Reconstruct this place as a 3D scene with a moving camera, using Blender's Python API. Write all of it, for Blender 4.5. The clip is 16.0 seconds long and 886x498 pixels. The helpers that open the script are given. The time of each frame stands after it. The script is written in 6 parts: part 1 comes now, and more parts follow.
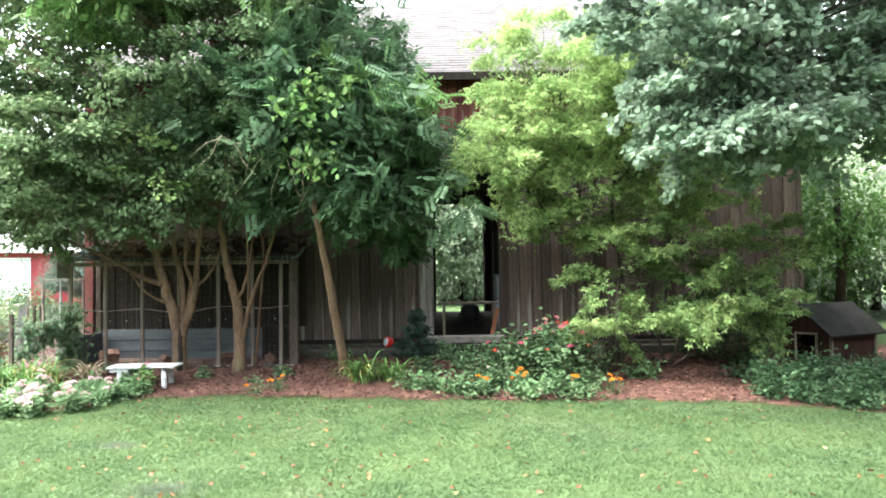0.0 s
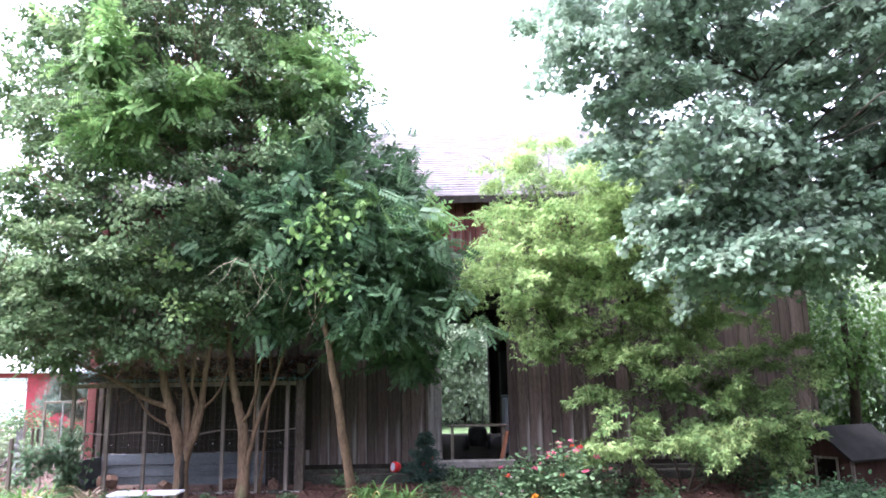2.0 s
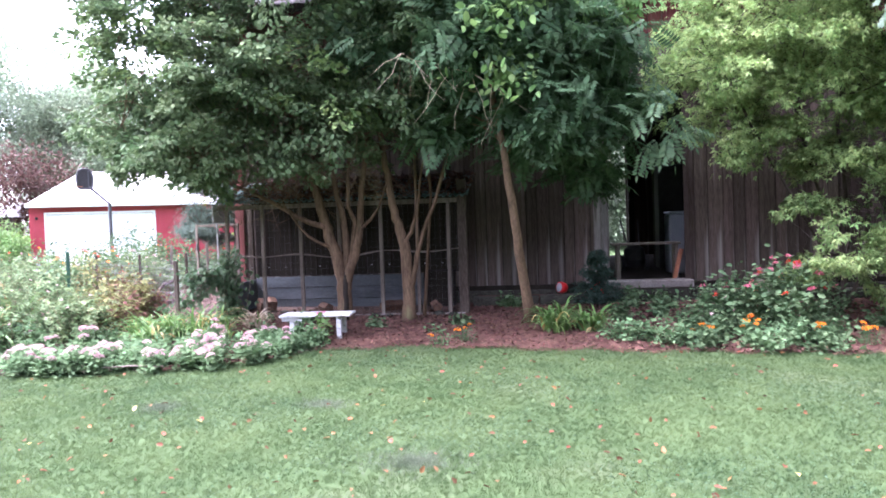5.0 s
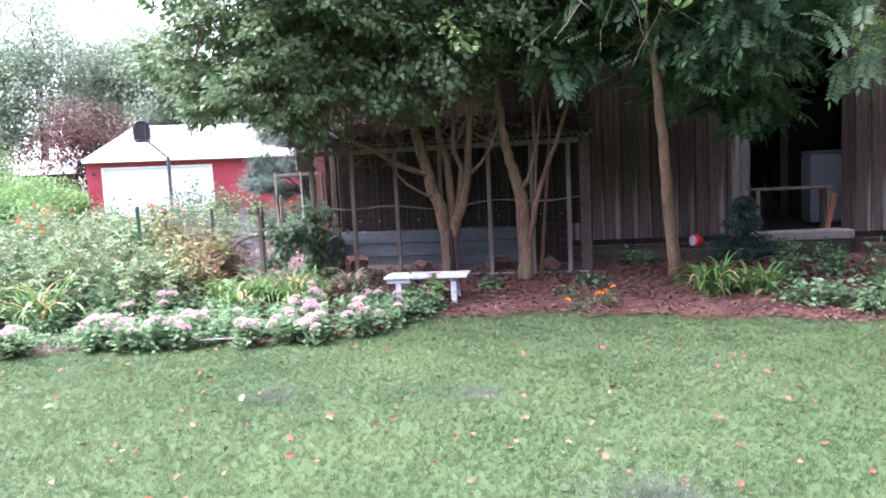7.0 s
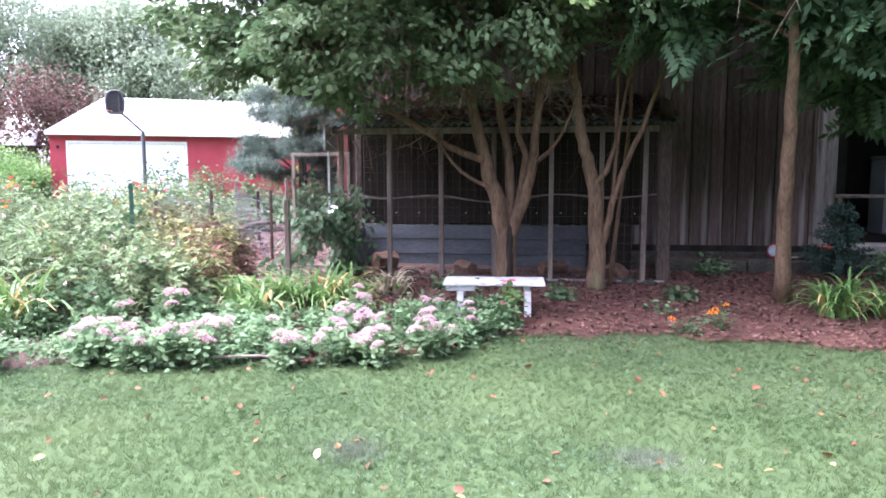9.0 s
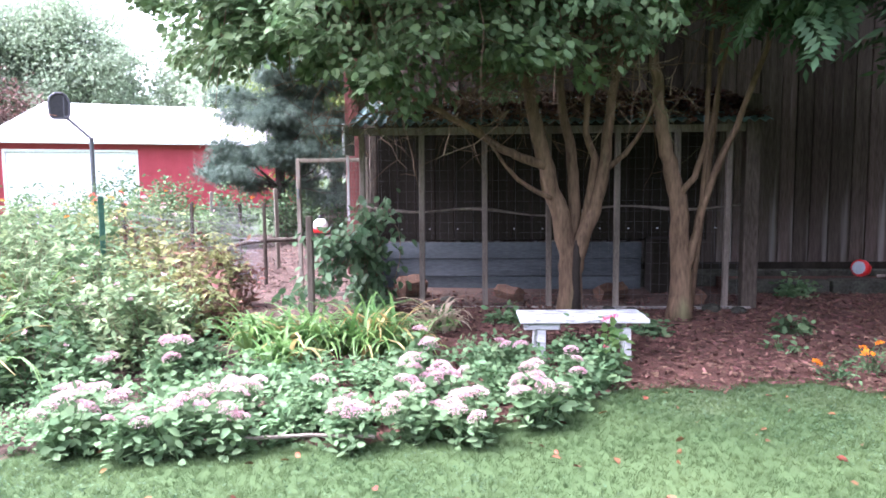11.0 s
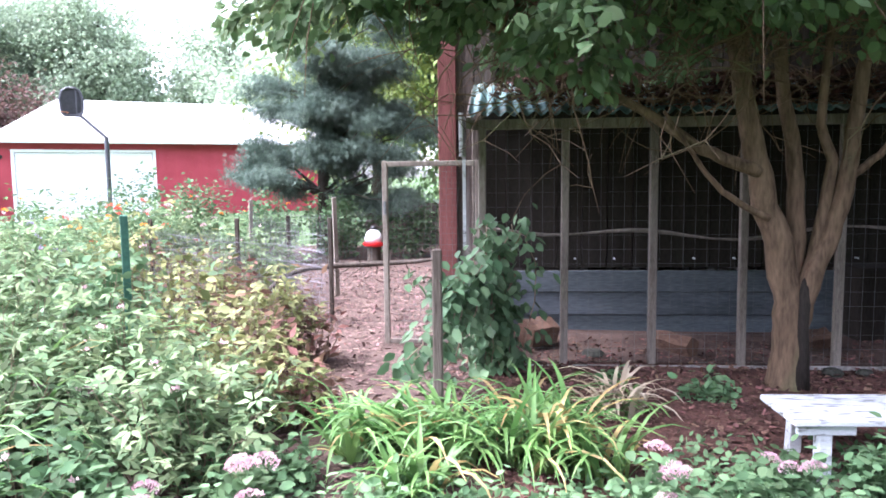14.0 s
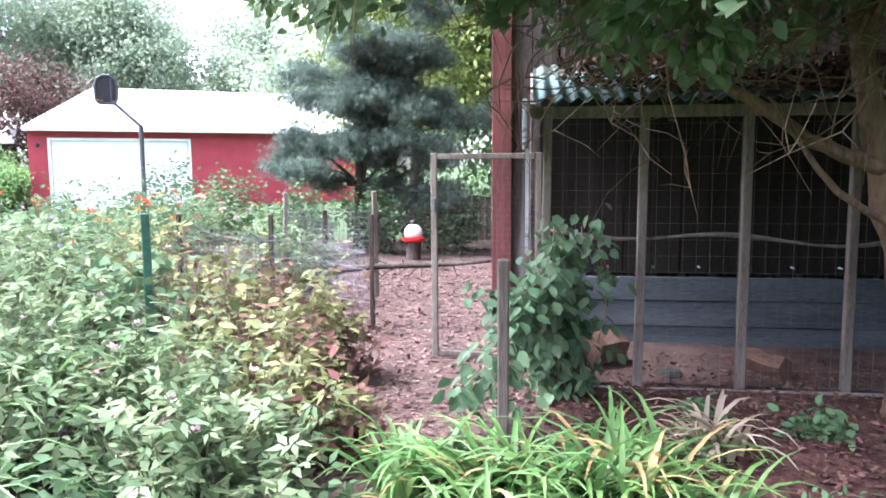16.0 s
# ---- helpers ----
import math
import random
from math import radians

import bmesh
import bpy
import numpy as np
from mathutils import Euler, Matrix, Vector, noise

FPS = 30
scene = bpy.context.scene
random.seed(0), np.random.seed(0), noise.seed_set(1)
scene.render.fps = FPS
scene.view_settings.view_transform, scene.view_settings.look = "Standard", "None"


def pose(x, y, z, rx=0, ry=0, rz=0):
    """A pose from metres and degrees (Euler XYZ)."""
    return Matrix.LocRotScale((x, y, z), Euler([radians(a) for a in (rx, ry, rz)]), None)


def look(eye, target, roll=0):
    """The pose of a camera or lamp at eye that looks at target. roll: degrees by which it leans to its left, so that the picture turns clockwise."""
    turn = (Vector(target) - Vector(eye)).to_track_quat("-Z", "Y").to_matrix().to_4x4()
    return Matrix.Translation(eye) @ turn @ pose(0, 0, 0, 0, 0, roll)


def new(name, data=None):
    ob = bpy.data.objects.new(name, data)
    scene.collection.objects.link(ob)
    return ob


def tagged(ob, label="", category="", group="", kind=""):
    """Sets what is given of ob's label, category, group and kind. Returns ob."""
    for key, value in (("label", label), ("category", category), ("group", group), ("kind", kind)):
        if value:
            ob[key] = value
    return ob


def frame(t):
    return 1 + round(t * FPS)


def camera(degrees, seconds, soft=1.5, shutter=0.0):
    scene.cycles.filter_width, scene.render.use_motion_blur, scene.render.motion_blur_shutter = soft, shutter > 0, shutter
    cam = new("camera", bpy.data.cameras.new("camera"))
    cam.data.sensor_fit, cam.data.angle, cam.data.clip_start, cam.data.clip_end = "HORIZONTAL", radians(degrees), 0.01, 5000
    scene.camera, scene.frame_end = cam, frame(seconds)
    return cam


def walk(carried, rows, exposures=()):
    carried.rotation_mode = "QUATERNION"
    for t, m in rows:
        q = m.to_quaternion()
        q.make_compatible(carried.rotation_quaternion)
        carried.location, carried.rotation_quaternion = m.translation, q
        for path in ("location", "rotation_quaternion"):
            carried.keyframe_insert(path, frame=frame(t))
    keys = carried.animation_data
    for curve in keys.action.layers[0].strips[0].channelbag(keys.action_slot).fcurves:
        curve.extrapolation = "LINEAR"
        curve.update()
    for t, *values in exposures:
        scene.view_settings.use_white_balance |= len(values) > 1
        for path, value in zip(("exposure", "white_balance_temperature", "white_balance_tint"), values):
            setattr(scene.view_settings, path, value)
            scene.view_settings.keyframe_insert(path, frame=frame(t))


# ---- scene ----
cam = camera(62.7, 16.0, soft=1.75)
METRES, EYE, TILT, LEAN, TURN = 11.5, 1.65, 0.0, 0.0, 0.0
ROWS = [
    (0.0, 0.0, 0.0, 0.0, 0.03, 1.72, 0.88),
    (0.5, -0.0047, -0.0044, 0.0043, -3.6, 6.83, 1.62),
    (1.0, -0.0087, -0.0066, 0.0062, -3.49, 10.42, 1.81),
    (1.5, -0.012, -0.0069, 0.0057, -2.88, 13.2, 1.35),
    (2.0, -0.0165, -0.0062, 0.0035, -0.04, 10.99, 0.95),
    (2.5, -0.0236, 0.0045, -0.0007, 1.47, 7.11, 1.11),
    (3.0, -0.0346, 0.0217, -0.0033, 2.44, 5.16, 2.04),
    (3.5, -0.0633, 0.0384, -0.0081, 3.21, 3.55, 0.88),
    (4.0, -0.0915, 0.0581, -0.0117, 3.19, 1.27, 1.1),
    (4.5, -0.1177, 0.0846, -0.0129, 4.94, -0.53, 1.45),
    (7.0, -0.2573, 0.2436, -0.0194, 10.26, -5.67, 2.87),
    (7.5, -0.2883, 0.2733, -0.0203, 9.99, -5.68, 1.57),
    (8.0, -0.3217, 0.3019, -0.0214, 9.24, -6.04, 1.82),
    (8.5, -0.3538, 0.3319, -0.0226, 8.46, -6.35, 1.01),
    (11.0, -0.493, 0.4958, -0.0239, 3.28, -5.67, 0.52),
    (11.5, -0.5222, 0.5254, -0.0218, 2.49, -6.05, 1.39),
    (12.0, -0.5422, 0.5567, -0.0199, 2.33, -6.14, 1.9),
    (12.5, -0.5604, 0.5894, -0.0201, 3.34, -6.42, 1.01),
    (13.0, -0.5745, 0.6209, -0.0189, 3.34, -6.23, 0.73),
    (13.5, -0.5864, 0.6546, -0.0157, 3.42, -5.82, 0.34),
    (14.0, -0.6006, 0.6838, -0.0155, 4.16, -5.74, 0.67),
    (14.5, -0.6101, 0.7082, -0.0133, 4.18, -6.3, 1.98),
    (15.0, -0.6153, 0.7306, -0.0119, 5.2, -5.62, 1.38),
    (15.5, -0.6191, 0.7398, -0.0119, 6.31, -5.61, 0.52),
    (16.0, -0.6209, 0.742, -0.0123, 6.75, -6.52, 0.36),
]
walk(cam, [(t, pose(0, 0, EYE, TILT, LEAN, TURN) @ pose(METRES * x, METRES * y, METRES * z, 90 + pitch, roll, yaw)) for t, x, y, z, yaw, pitch, roll in ROWS],
     [(0.0, 3.75, 6500, 8), (0.5, 3.85, 6100, 18), (1.2, 3.98, 5950, 24), (2.0, 3.8, 5800, 29), (3.5, 3.6, 5750, 33), (8.0, 3.35, 5750, 35), (11.0, 3.5, 5750, 29), (13.5, 3.45, 5700, 24), (16.0, 3.3, 5650, 23)])

# world, sun, exposure
world = bpy.data.worlds.new("world")
scene.world = world
world.use_nodes = True
WN = world.node_tree.nodes
sky = WN.new("ShaderNodeTexSky")
sky.sky_type, sky.sun_disc = "NISHITA", False
sky.sun_elevation, sky.sun_rotation = radians(58), radians(-99)
sky.dust_density, sky.air_density = 3.0, 1.0
grey = WN.new("ShaderNodeHueSaturation")
grey.inputs["Saturation"].default_value = 0.3
world.node_tree.links.new(sky.outputs[0], grey.inputs["Color"])
world.node_tree.links.new(grey.outputs[0], WN["Background"].inputs[0])
WN["Background"].inputs[1].default_value = 0.15
sun = new("sun", bpy.data.lights.new("sun", "SUN"))
sun.data.energy, sun.data.angle, sun.data.color = 1.4, radians(35), (1.0, 0.98, 0.95)
sun.matrix_world = look((-40, -6, 66), (0, 0, 0))

# ---- materials ----


def links(m):
    return m.node_tree.nodes, m.node_tree.links


def surface(name, dark, light, rough=0.8, scale=6.0, stretch=(1, 1, 1), bump=0.2, spread=0.0, metal=0.0, fine=40.0, island=False, stain=None, through_light=0.0):
    """Noise at two scales between two colours, fine relief, and a random shade for each piece."""
    m = bpy.data.materials.new(name)
    m.use_nodes = True
    n, l = links(m)
    b = n["Principled BSDF"]
    co = n.new("ShaderNodeTexCoord")
    mp = n.new("ShaderNodeMapping")
    mp.inputs["Scale"].default_value = stretch
    l.new(co.outputs["Object"], mp.inputs[0])
    big = n.new("ShaderNodeTexNoise")
    big.inputs["Scale"].default_value, big.inputs["Detail"].default_value = scale, 4
    small = n.new("ShaderNodeTexNoise")
    small.inputs["Scale"].default_value, small.inputs["Detail"].default_value = fine, 3
    l.new(mp.outputs[0], big.inputs["Vector"])
    l.new(mp.outputs[0], small.inputs["Vector"])
    add = n.new("ShaderNodeMath")
    add.operation = "ADD"
    half = n.new("ShaderNodeMath")
    half.operation, half.inputs[1].default_value = "MULTIPLY", 0.5
    l.new(big.outputs["Fac"], add.inputs[0])
    l.new(small.outputs["Fac"], add.inputs[1])
    l.new(add.outputs[0], half.inputs[0])
    ramp = n.new("ShaderNodeValToRGB")
    ramp.color_ramp.elements[0].position, ramp.color_ramp.elements[1].position = 0.36, 0.64
    ramp.color_ramp.elements[0].color, ramp.color_ramp.elements[1].color = (*dark, 1), (*light, 1)
    l.new(half.outputs[0], ramp.inputs[0])
    out = ramp.outputs[0]
    if stain:
        mix = n.new("ShaderNodeMix")
        mix.data_type = "RGBA"
        st = n.new("ShaderNodeTexNoise")
        st.inputs["Scale"].default_value, st.inputs["Detail"].default_value = stain[1], 5
        l.new(mp.outputs[0], st.inputs["Vector"])
        sr = n.new("ShaderNodeValToRGB")
        sr.color_ramp.elements[0].position, sr.color_ramp.elements[1].position = stain[2], stain[2] + 0.12
        l.new(st.outputs["Fac"], sr.inputs[0])
        l.new(sr.outputs[0], mix.inputs[0])
        l.new(out, mix.inputs[6])
        mix.inputs[7].default_value = (*stain[0], 1)
        out = mix.outputs[2]
    if spread:
        hs = n.new("ShaderNodeHueSaturation")
        if island:
            r = n.new("ShaderNodeNewGeometry").outputs["Random Per Island"]
        else:
            r = n.new("ShaderNodeObjectInfo").outputs["Random"]
        mr = n.new("ShaderNodeMapRange")
        mr.inputs["To Min"].default_value, mr.inputs["To Max"].default_value = 1 - spread, 1 + spread
        l.new(r, mr.inputs["Value"])
        l.new(mr.outputs[0], hs.inputs["Value"])
        hr = n.new("ShaderNodeMapRange")
        hr.inputs["To Min"].default_value, hr.inputs["To Max"].default_value = 0.5 - spread * 0.05, 0.5 + spread * 0.05
        mu = n.new("ShaderNodeMath")
        mu.operation, mu.inputs[1].default_value = "MULTIPLY", 7.31
        fr = n.new("ShaderNodeMath")
        fr.operation = "FRACT"
        l.new(r, mu.inputs[0])
        l.new(mu.outputs[0], fr.inputs[0])
        l.new(fr.outputs[0], hr.inputs["Value"])
        l.new(hr.outputs[0], hs.inputs["Hue"])
        l.new(out, hs.inputs["Color"])
        out = hs.outputs[0]
    l.new(out, b.inputs["Base Color"])
    b.inputs["Roughness"].default_value, b.inputs["Metallic"].default_value = rough, metal
    b.inputs["Specular IOR Level"].default_value = 0.15 if rough > 0.8 else 0.35
    if bump:
        bp = n.new("ShaderNodeBump")
        bp.inputs["Strength"].default_value, bp.inputs["Distance"].default_value = bump, 0.02
        l.new(half.outputs[0], bp.inputs["Height"])
        l.new(bp.outputs[0], b.inputs["Normal"])
    if through_light:
        tr = n.new("ShaderNodeBsdfTranslucent")
        l.new(out, tr.inputs["Color"])
        mx = n.new("ShaderNodeMixShader")
        mx.inputs[0].default_value = through_light
        l.new(b.outputs[0], mx.inputs[1])
        l.new(tr.outputs[0], mx.inputs[2])
        l.new(mx.outputs[0], n["Material Output"].inputs["Surface"])
    return m


def leafy(name, dark, light, rough=0.55, spread=0.3, thin=0.3):
    m = surface(name, dark, light, rough=rough, scale=0.9, fine=3.2, bump=0.05, spread=spread, island=True, through_light=thin)
    m.node_tree.nodes["Principled BSDF"].inputs["Specular IOR Level"].default_value = 0.35 if rough < 0.5 else 0.18
    return m


M = {
    "lawn": surface("lawn", (0.040, 0.069, 0.026), (0.057, 0.090, 0.036), 0.95, 0.9, fine=30, bump=0.05, stain=((0.075, 0.10, 0.05), 0.6, 0.56)),
    "grass": leafy("grass", (0.050, 0.092, 0.034), (0.112, 0.160, 0.066), 0.75, 0.12, thin=0.5),
    "greyweed": leafy("greyweed", (0.09, 0.125, 0.075), (0.16, 0.19, 0.13), 0.8, 0.3),
    "clover": leafy("clover", (0.055, 0.10, 0.052), (0.10, 0.155, 0.088), 0.75, 0.3),
    "mulch": surface("mulch", (0.04, 0.02, 0.016), (0.13, 0.065, 0.05), 0.95, 5, fine=60, bump=0.9),
    "chip": surface("chip", (0.055, 0.029, 0.022), (0.165, 0.092, 0.07), 0.9, 8, fine=50, bump=0.2, spread=0.6, island=True),
    "dirt": surface("dirt", (0.045, 0.028, 0.023), (0.11, 0.075, 0.06), 0.95, 3, fine=40, bump=0.8),
    "roofleaf": surface("roofleaf", (0.035, 0.02, 0.014), (0.10, 0.055, 0.036), 0.85, 8, fine=50, bump=0.1, spread=0.5, island=True),
    "redtrim": surface("redtrim", (0.085, 0.03, 0.026), (0.19, 0.07, 0.064), 0.85, 3, (5, 5, 0.4), 0.4, fine=25, stain=((0.32, 0.26, 0.24), 2.6, 0.64)),
    "splitwood": surface("splitwood", (0.06, 0.035, 0.025), (0.16, 0.095, 0.065), 0.9, 4, (1, 4, 4), 0.6, fine=30),
    "greynet": surface("greynet", (0.14, 0.13, 0.15), (0.24, 0.23, 0.26), 0.8, 8, bump=0),
    "deadleaf": surface("deadleaf", (0.10, 0.04, 0.018), (0.22, 0.085, 0.035), 0.8, 8, fine=50, bump=0.1, spread=0.5, island=True),
    "yellowleaf": surface("yellowleaf", (0.42, 0.33, 0.08), (0.6, 0.5, 0.18), 0.7, 8, fine=50, bump=0.1, spread=0.2, island=True),
    "bark": surface("bark", (0.065, 0.042, 0.027), (0.17, 0.115, 0.073), 0.9, 7, (1, 1, 0.22), 0.6, stain=((0.13, 0.145, 0.07), 1.3, 0.56)),
    "barkdark": surface("barkdark", (0.035, 0.028, 0.022), (0.085, 0.068, 0.055), 0.9, 5, (1, 1, 0.25), 0.8),
    "twig": surface("twig", (0.12, 0.09, 0.06), (0.24, 0.18, 0.13), 0.9, 5, bump=0.2),
    "board": surface("board", (0.038, 0.028, 0.023), (0.118, 0.094, 0.08), 0.9, 2.2, (6, 6, 0.35), 0.6, spread=0.35, fine=22, stain=((0.20, 0.185, 0.17), 1.2, 0.6)),
    "redboard": surface("redboard", (0.065, 0.020, 0.018), (0.14, 0.045, 0.04), 0.85, 3, (5, 5, 0.4), 0.4, spread=0.2, fine=25, stain=((0.17, 0.13, 0.12), 2.5, 0.6)),
    "shingle": surface("shingle", (0.055, 0.05, 0.05), (0.105, 0.097, 0.096), 0.9, 3, fine=50, bump=0.4, spread=0.12, island=True),
    "greyboard": surface("greyboard", (0.12, 0.112, 0.105), (0.27, 0.255, 0.24), 0.9, 2.2, (6, 6, 0.35), 0.5, fine=22, stain=((0.08, 0.07, 0.06), 2.0, 0.58)),
    # Near-black wood tone, with the shade of inner spaces put into it.
    "shade_black": surface("shade_black", (0.012, 0.010, 0.008), (0.032, 0.026, 0.022), 0.95, 2, (3, 3, 0.4), 0.3),
    "pole": surface("pole", (0.10, 0.083, 0.068), (0.25, 0.215, 0.18), 0.9, 3, (6, 6, 0.5), 0.4, spread=0.2),
    "wire": surface("wire", (0.06, 0.065, 0.06), (0.14, 0.145, 0.14), 0.6, 20, bump=0),
    "tin": surface("tin", (0.06, 0.12, 0.11), (0.16, 0.25, 0.235), 0.5, 3, fine=25, bump=0.1, metal=0.2, stain=((0.16, 0.12, 0.08), 2.0, 0.6)),
    "bluepanel": surface("bluepanel", (0.045, 0.054, 0.06), (0.105, 0.122, 0.135), 0.7, 2, (0.5, 1, 3), 0.2, fine=25, spread=0.12),
    "concrete": surface("concrete", (0.12, 0.11, 0.10), (0.30, 0.28, 0.26), 0.95, 4, fine=40, bump=0.6),
    "foundation": surface("foundation", (0.025, 0.025, 0.02), (0.075, 0.075, 0.06), 0.95, 4, fine=30, bump=0.8),
    "whitepaint": surface("whitepaint", (0.42, 0.43, 0.43), (0.56, 0.57, 0.58), 0.6, 5, (1, 4, 4), 0.3, fine=35, stain=((0.13, 0.125, 0.115), 9.0, 0.54)),
    "white": surface("white", (0.74, 0.75, 0.76), (0.84, 0.85, 0.86), 0.5, 3, bump=0.02),
    "garagered": surface("garagered", (0.30, 0.035, 0.05), (0.40, 0.055, 0.075), 0.7, 2, bump=0.1, spread=0.06),
    "garageroof": surface("garageroof", (0.33, 0.325, 0.32), (0.47, 0.46, 0.455), 0.85, 2, fine=30, bump=0.3, spread=0.08, island=True),
    "red": surface("red", (0.45, 0.01, 0.01), (0.6, 0.02, 0.02), 0.4, 5, bump=0.05),
    "twigpale": surface("twigpale", (0.25, 0.2, 0.14), (0.42, 0.35, 0.26), 0.9, 5, bump=0.2),
    "black": surface("black", (0.012, 0.012, 0.013), (0.03, 0.03, 0.032), 0.6, 8, bump=0.1),
    "steel": surface("steel", (0.05, 0.05, 0.055), (0.10, 0.10, 0.11), 0.5, 5, bump=0.05, metal=0.5),
    "greenpost": surface("greenpost", (0.02, 0.07, 0.05), (0.04, 0.12, 0.08), 0.6, 5, bump=0.05),
    "orangewood": surface("orangewood", (0.30, 0.11, 0.06), (0.42, 0.18, 0.10), 0.7, 4, (5, 5, 0.5), 0.1),
    "greybox": surface("greybox", (0.28, 0.31, 0.36), (0.36, 0.39, 0.44), 0.6, 3, bump=0.03),
    "brownwall": surface("brownwall", (0.03, 0.015, 0.013), (0.065, 0.032, 0.026), 0.85, 3, (4, 4, 0.5), 0.3, spread=0.15),
    "darkroof": surface("darkroof", (0.010, 0.010, 0.010), (0.03, 0.028, 0.026), 0.9, 3, fine=50, bump=0.4, spread=0.15, island=True),
    "glassdark": surface("glassdark", (0.02, 0.025, 0.03), (0.03, 0.035, 0.04), 0.1, 2, bump=0),
    # foliage
    "leaf_mulberry": leafy("leaf_mulberry", (0.062, 0.108, 0.047), (0.135, 0.195, 0.09), 0.7, 0.35, thin=0.32),
    "leaf_heaven": leafy("leaf_heaven", (0.036, 0.080, 0.036), (0.085, 0.15, 0.072), thin=0.35),
    "leaf_elder": leafy("leaf_elder", (0.155, 0.26, 0.085), (0.34, 0.45, 0.18), 0.75, 0.4, thin=0.5),
    "leaf_shrub": leafy("leaf_shrub", (0.085, 0.15, 0.05), (0.21, 0.295, 0.11), 0.8, 0.4, thin=0.4),
    "leaf_maple": leafy("leaf_maple", (0.115, 0.185, 0.115), (0.28, 0.36, 0.27), thin=0.45, rough=0.7, spread=0.35),
    "leaf_far": leafy("leaf_far", (0.085, 0.15, 0.06), (0.18, 0.26, 0.11), 0.7),
    # Paler and greyer: distance haze and glare put into the leaf colour.
    "leaf_hazed": leafy("leaf_hazed", (0.22, 0.29, 0.19), (0.37, 0.44, 0.31), 0.7, 0.3, 0.5),
    "leaf_pine": leafy("leaf_pine", (0.05, 0.08, 0.06), (0.13, 0.175, 0.135), 0.6, 0.4),
    "leaf_yellow": leafy("leaf_yellow", (0.10, 0.155, 0.03), (0.22, 0.27, 0.07)),
    "leaf_maroon": leafy("leaf_maroon", (0.06, 0.034, 0.028), (0.13, 0.078, 0.062), 0.6),
    "leaf_vine": leafy("leaf_vine", (0.06, 0.115, 0.055), (0.13, 0.205, 0.105)),
    "leaf_berry": leafy("leaf_berry", (0.068, 0.115, 0.05), (0.22, 0.285, 0.145), 0.85, 0.5),
    "leaf_berrydry": leafy("leaf_berrydry", (0.12, 0.14, 0.05), (0.26, 0.265, 0.115), 0.8, 0.5),
    "leaf_sedum": leafy("leaf_sedum", (0.105, 0.185, 0.085), (0.19, 0.285, 0.15), 0.85, 0.25, thin=0.4),
    "leaf_light": leafy("leaf_light", (0.085, 0.17, 0.05), (0.17, 0.28, 0.095), thin=0.45),
    "litter": surface("litter", (0.06, 0.035, 0.03), (0.18, 0.12, 0.10), 0.9, 8, fine=50, bump=0.1, spread=0.6, island=True),
    "leaf_brown": leafy("leaf_brown", (0.10, 0.05, 0.036), (0.21, 0.115, 0.082), 0.8, 0.5),
    "leaf_herb": leafy("leaf_herb", (0.09, 0.165, 0.075), (0.165, 0.265, 0.13), 0.85),
    "leaf_rose": leafy("leaf_rose", (0.055, 0.105, 0.047), (0.125, 0.195, 0.095), 0.75),
    "leaf_lily": leafy("leaf_lily", (0.065, 0.155, 0.04), (0.17, 0.285, 0.085), 0.45, 0.25),
    "leaf_dry": leafy("leaf_dry", (0.30, 0.22, 0.08), (0.48, 0.38, 0.18), 0.7, 0.3),
    "leaf_straw": leafy("leaf_straw", (0.30, 0.24, 0.16), (0.50, 0.43, 0.32), 0.8, 0.3),
    "leaf_spruce": leafy("leaf_spruce", (0.025, 0.055, 0.04), (0.06, 0.105, 0.08), 0.6, 0.2),
    "pink": leafy("pink", (0.60, 0.34, 0.40), (0.78, 0.58, 0.62), 0.8, 0.2),
    "hotpink": leafy("hotpink", (0.65, 0.10, 0.20), (0.8, 0.25, 0.35), 0.6, 0.2),
    "orange": leafy("orange", (0.80, 0.20, 0.01), (0.9, 0.36, 0.03), 0.6, 0.2),
    "redflower": leafy("redflower", (0.55, 0.03, 0.02), (0.75, 0.10, 0.06), 0.6, 0.2),
    "lilac": leafy("lilac", (0.30, 0.24, 0.42), (0.45, 0.38, 0.6), 0.6, 0.2),
}

# ---- mesh tools ----


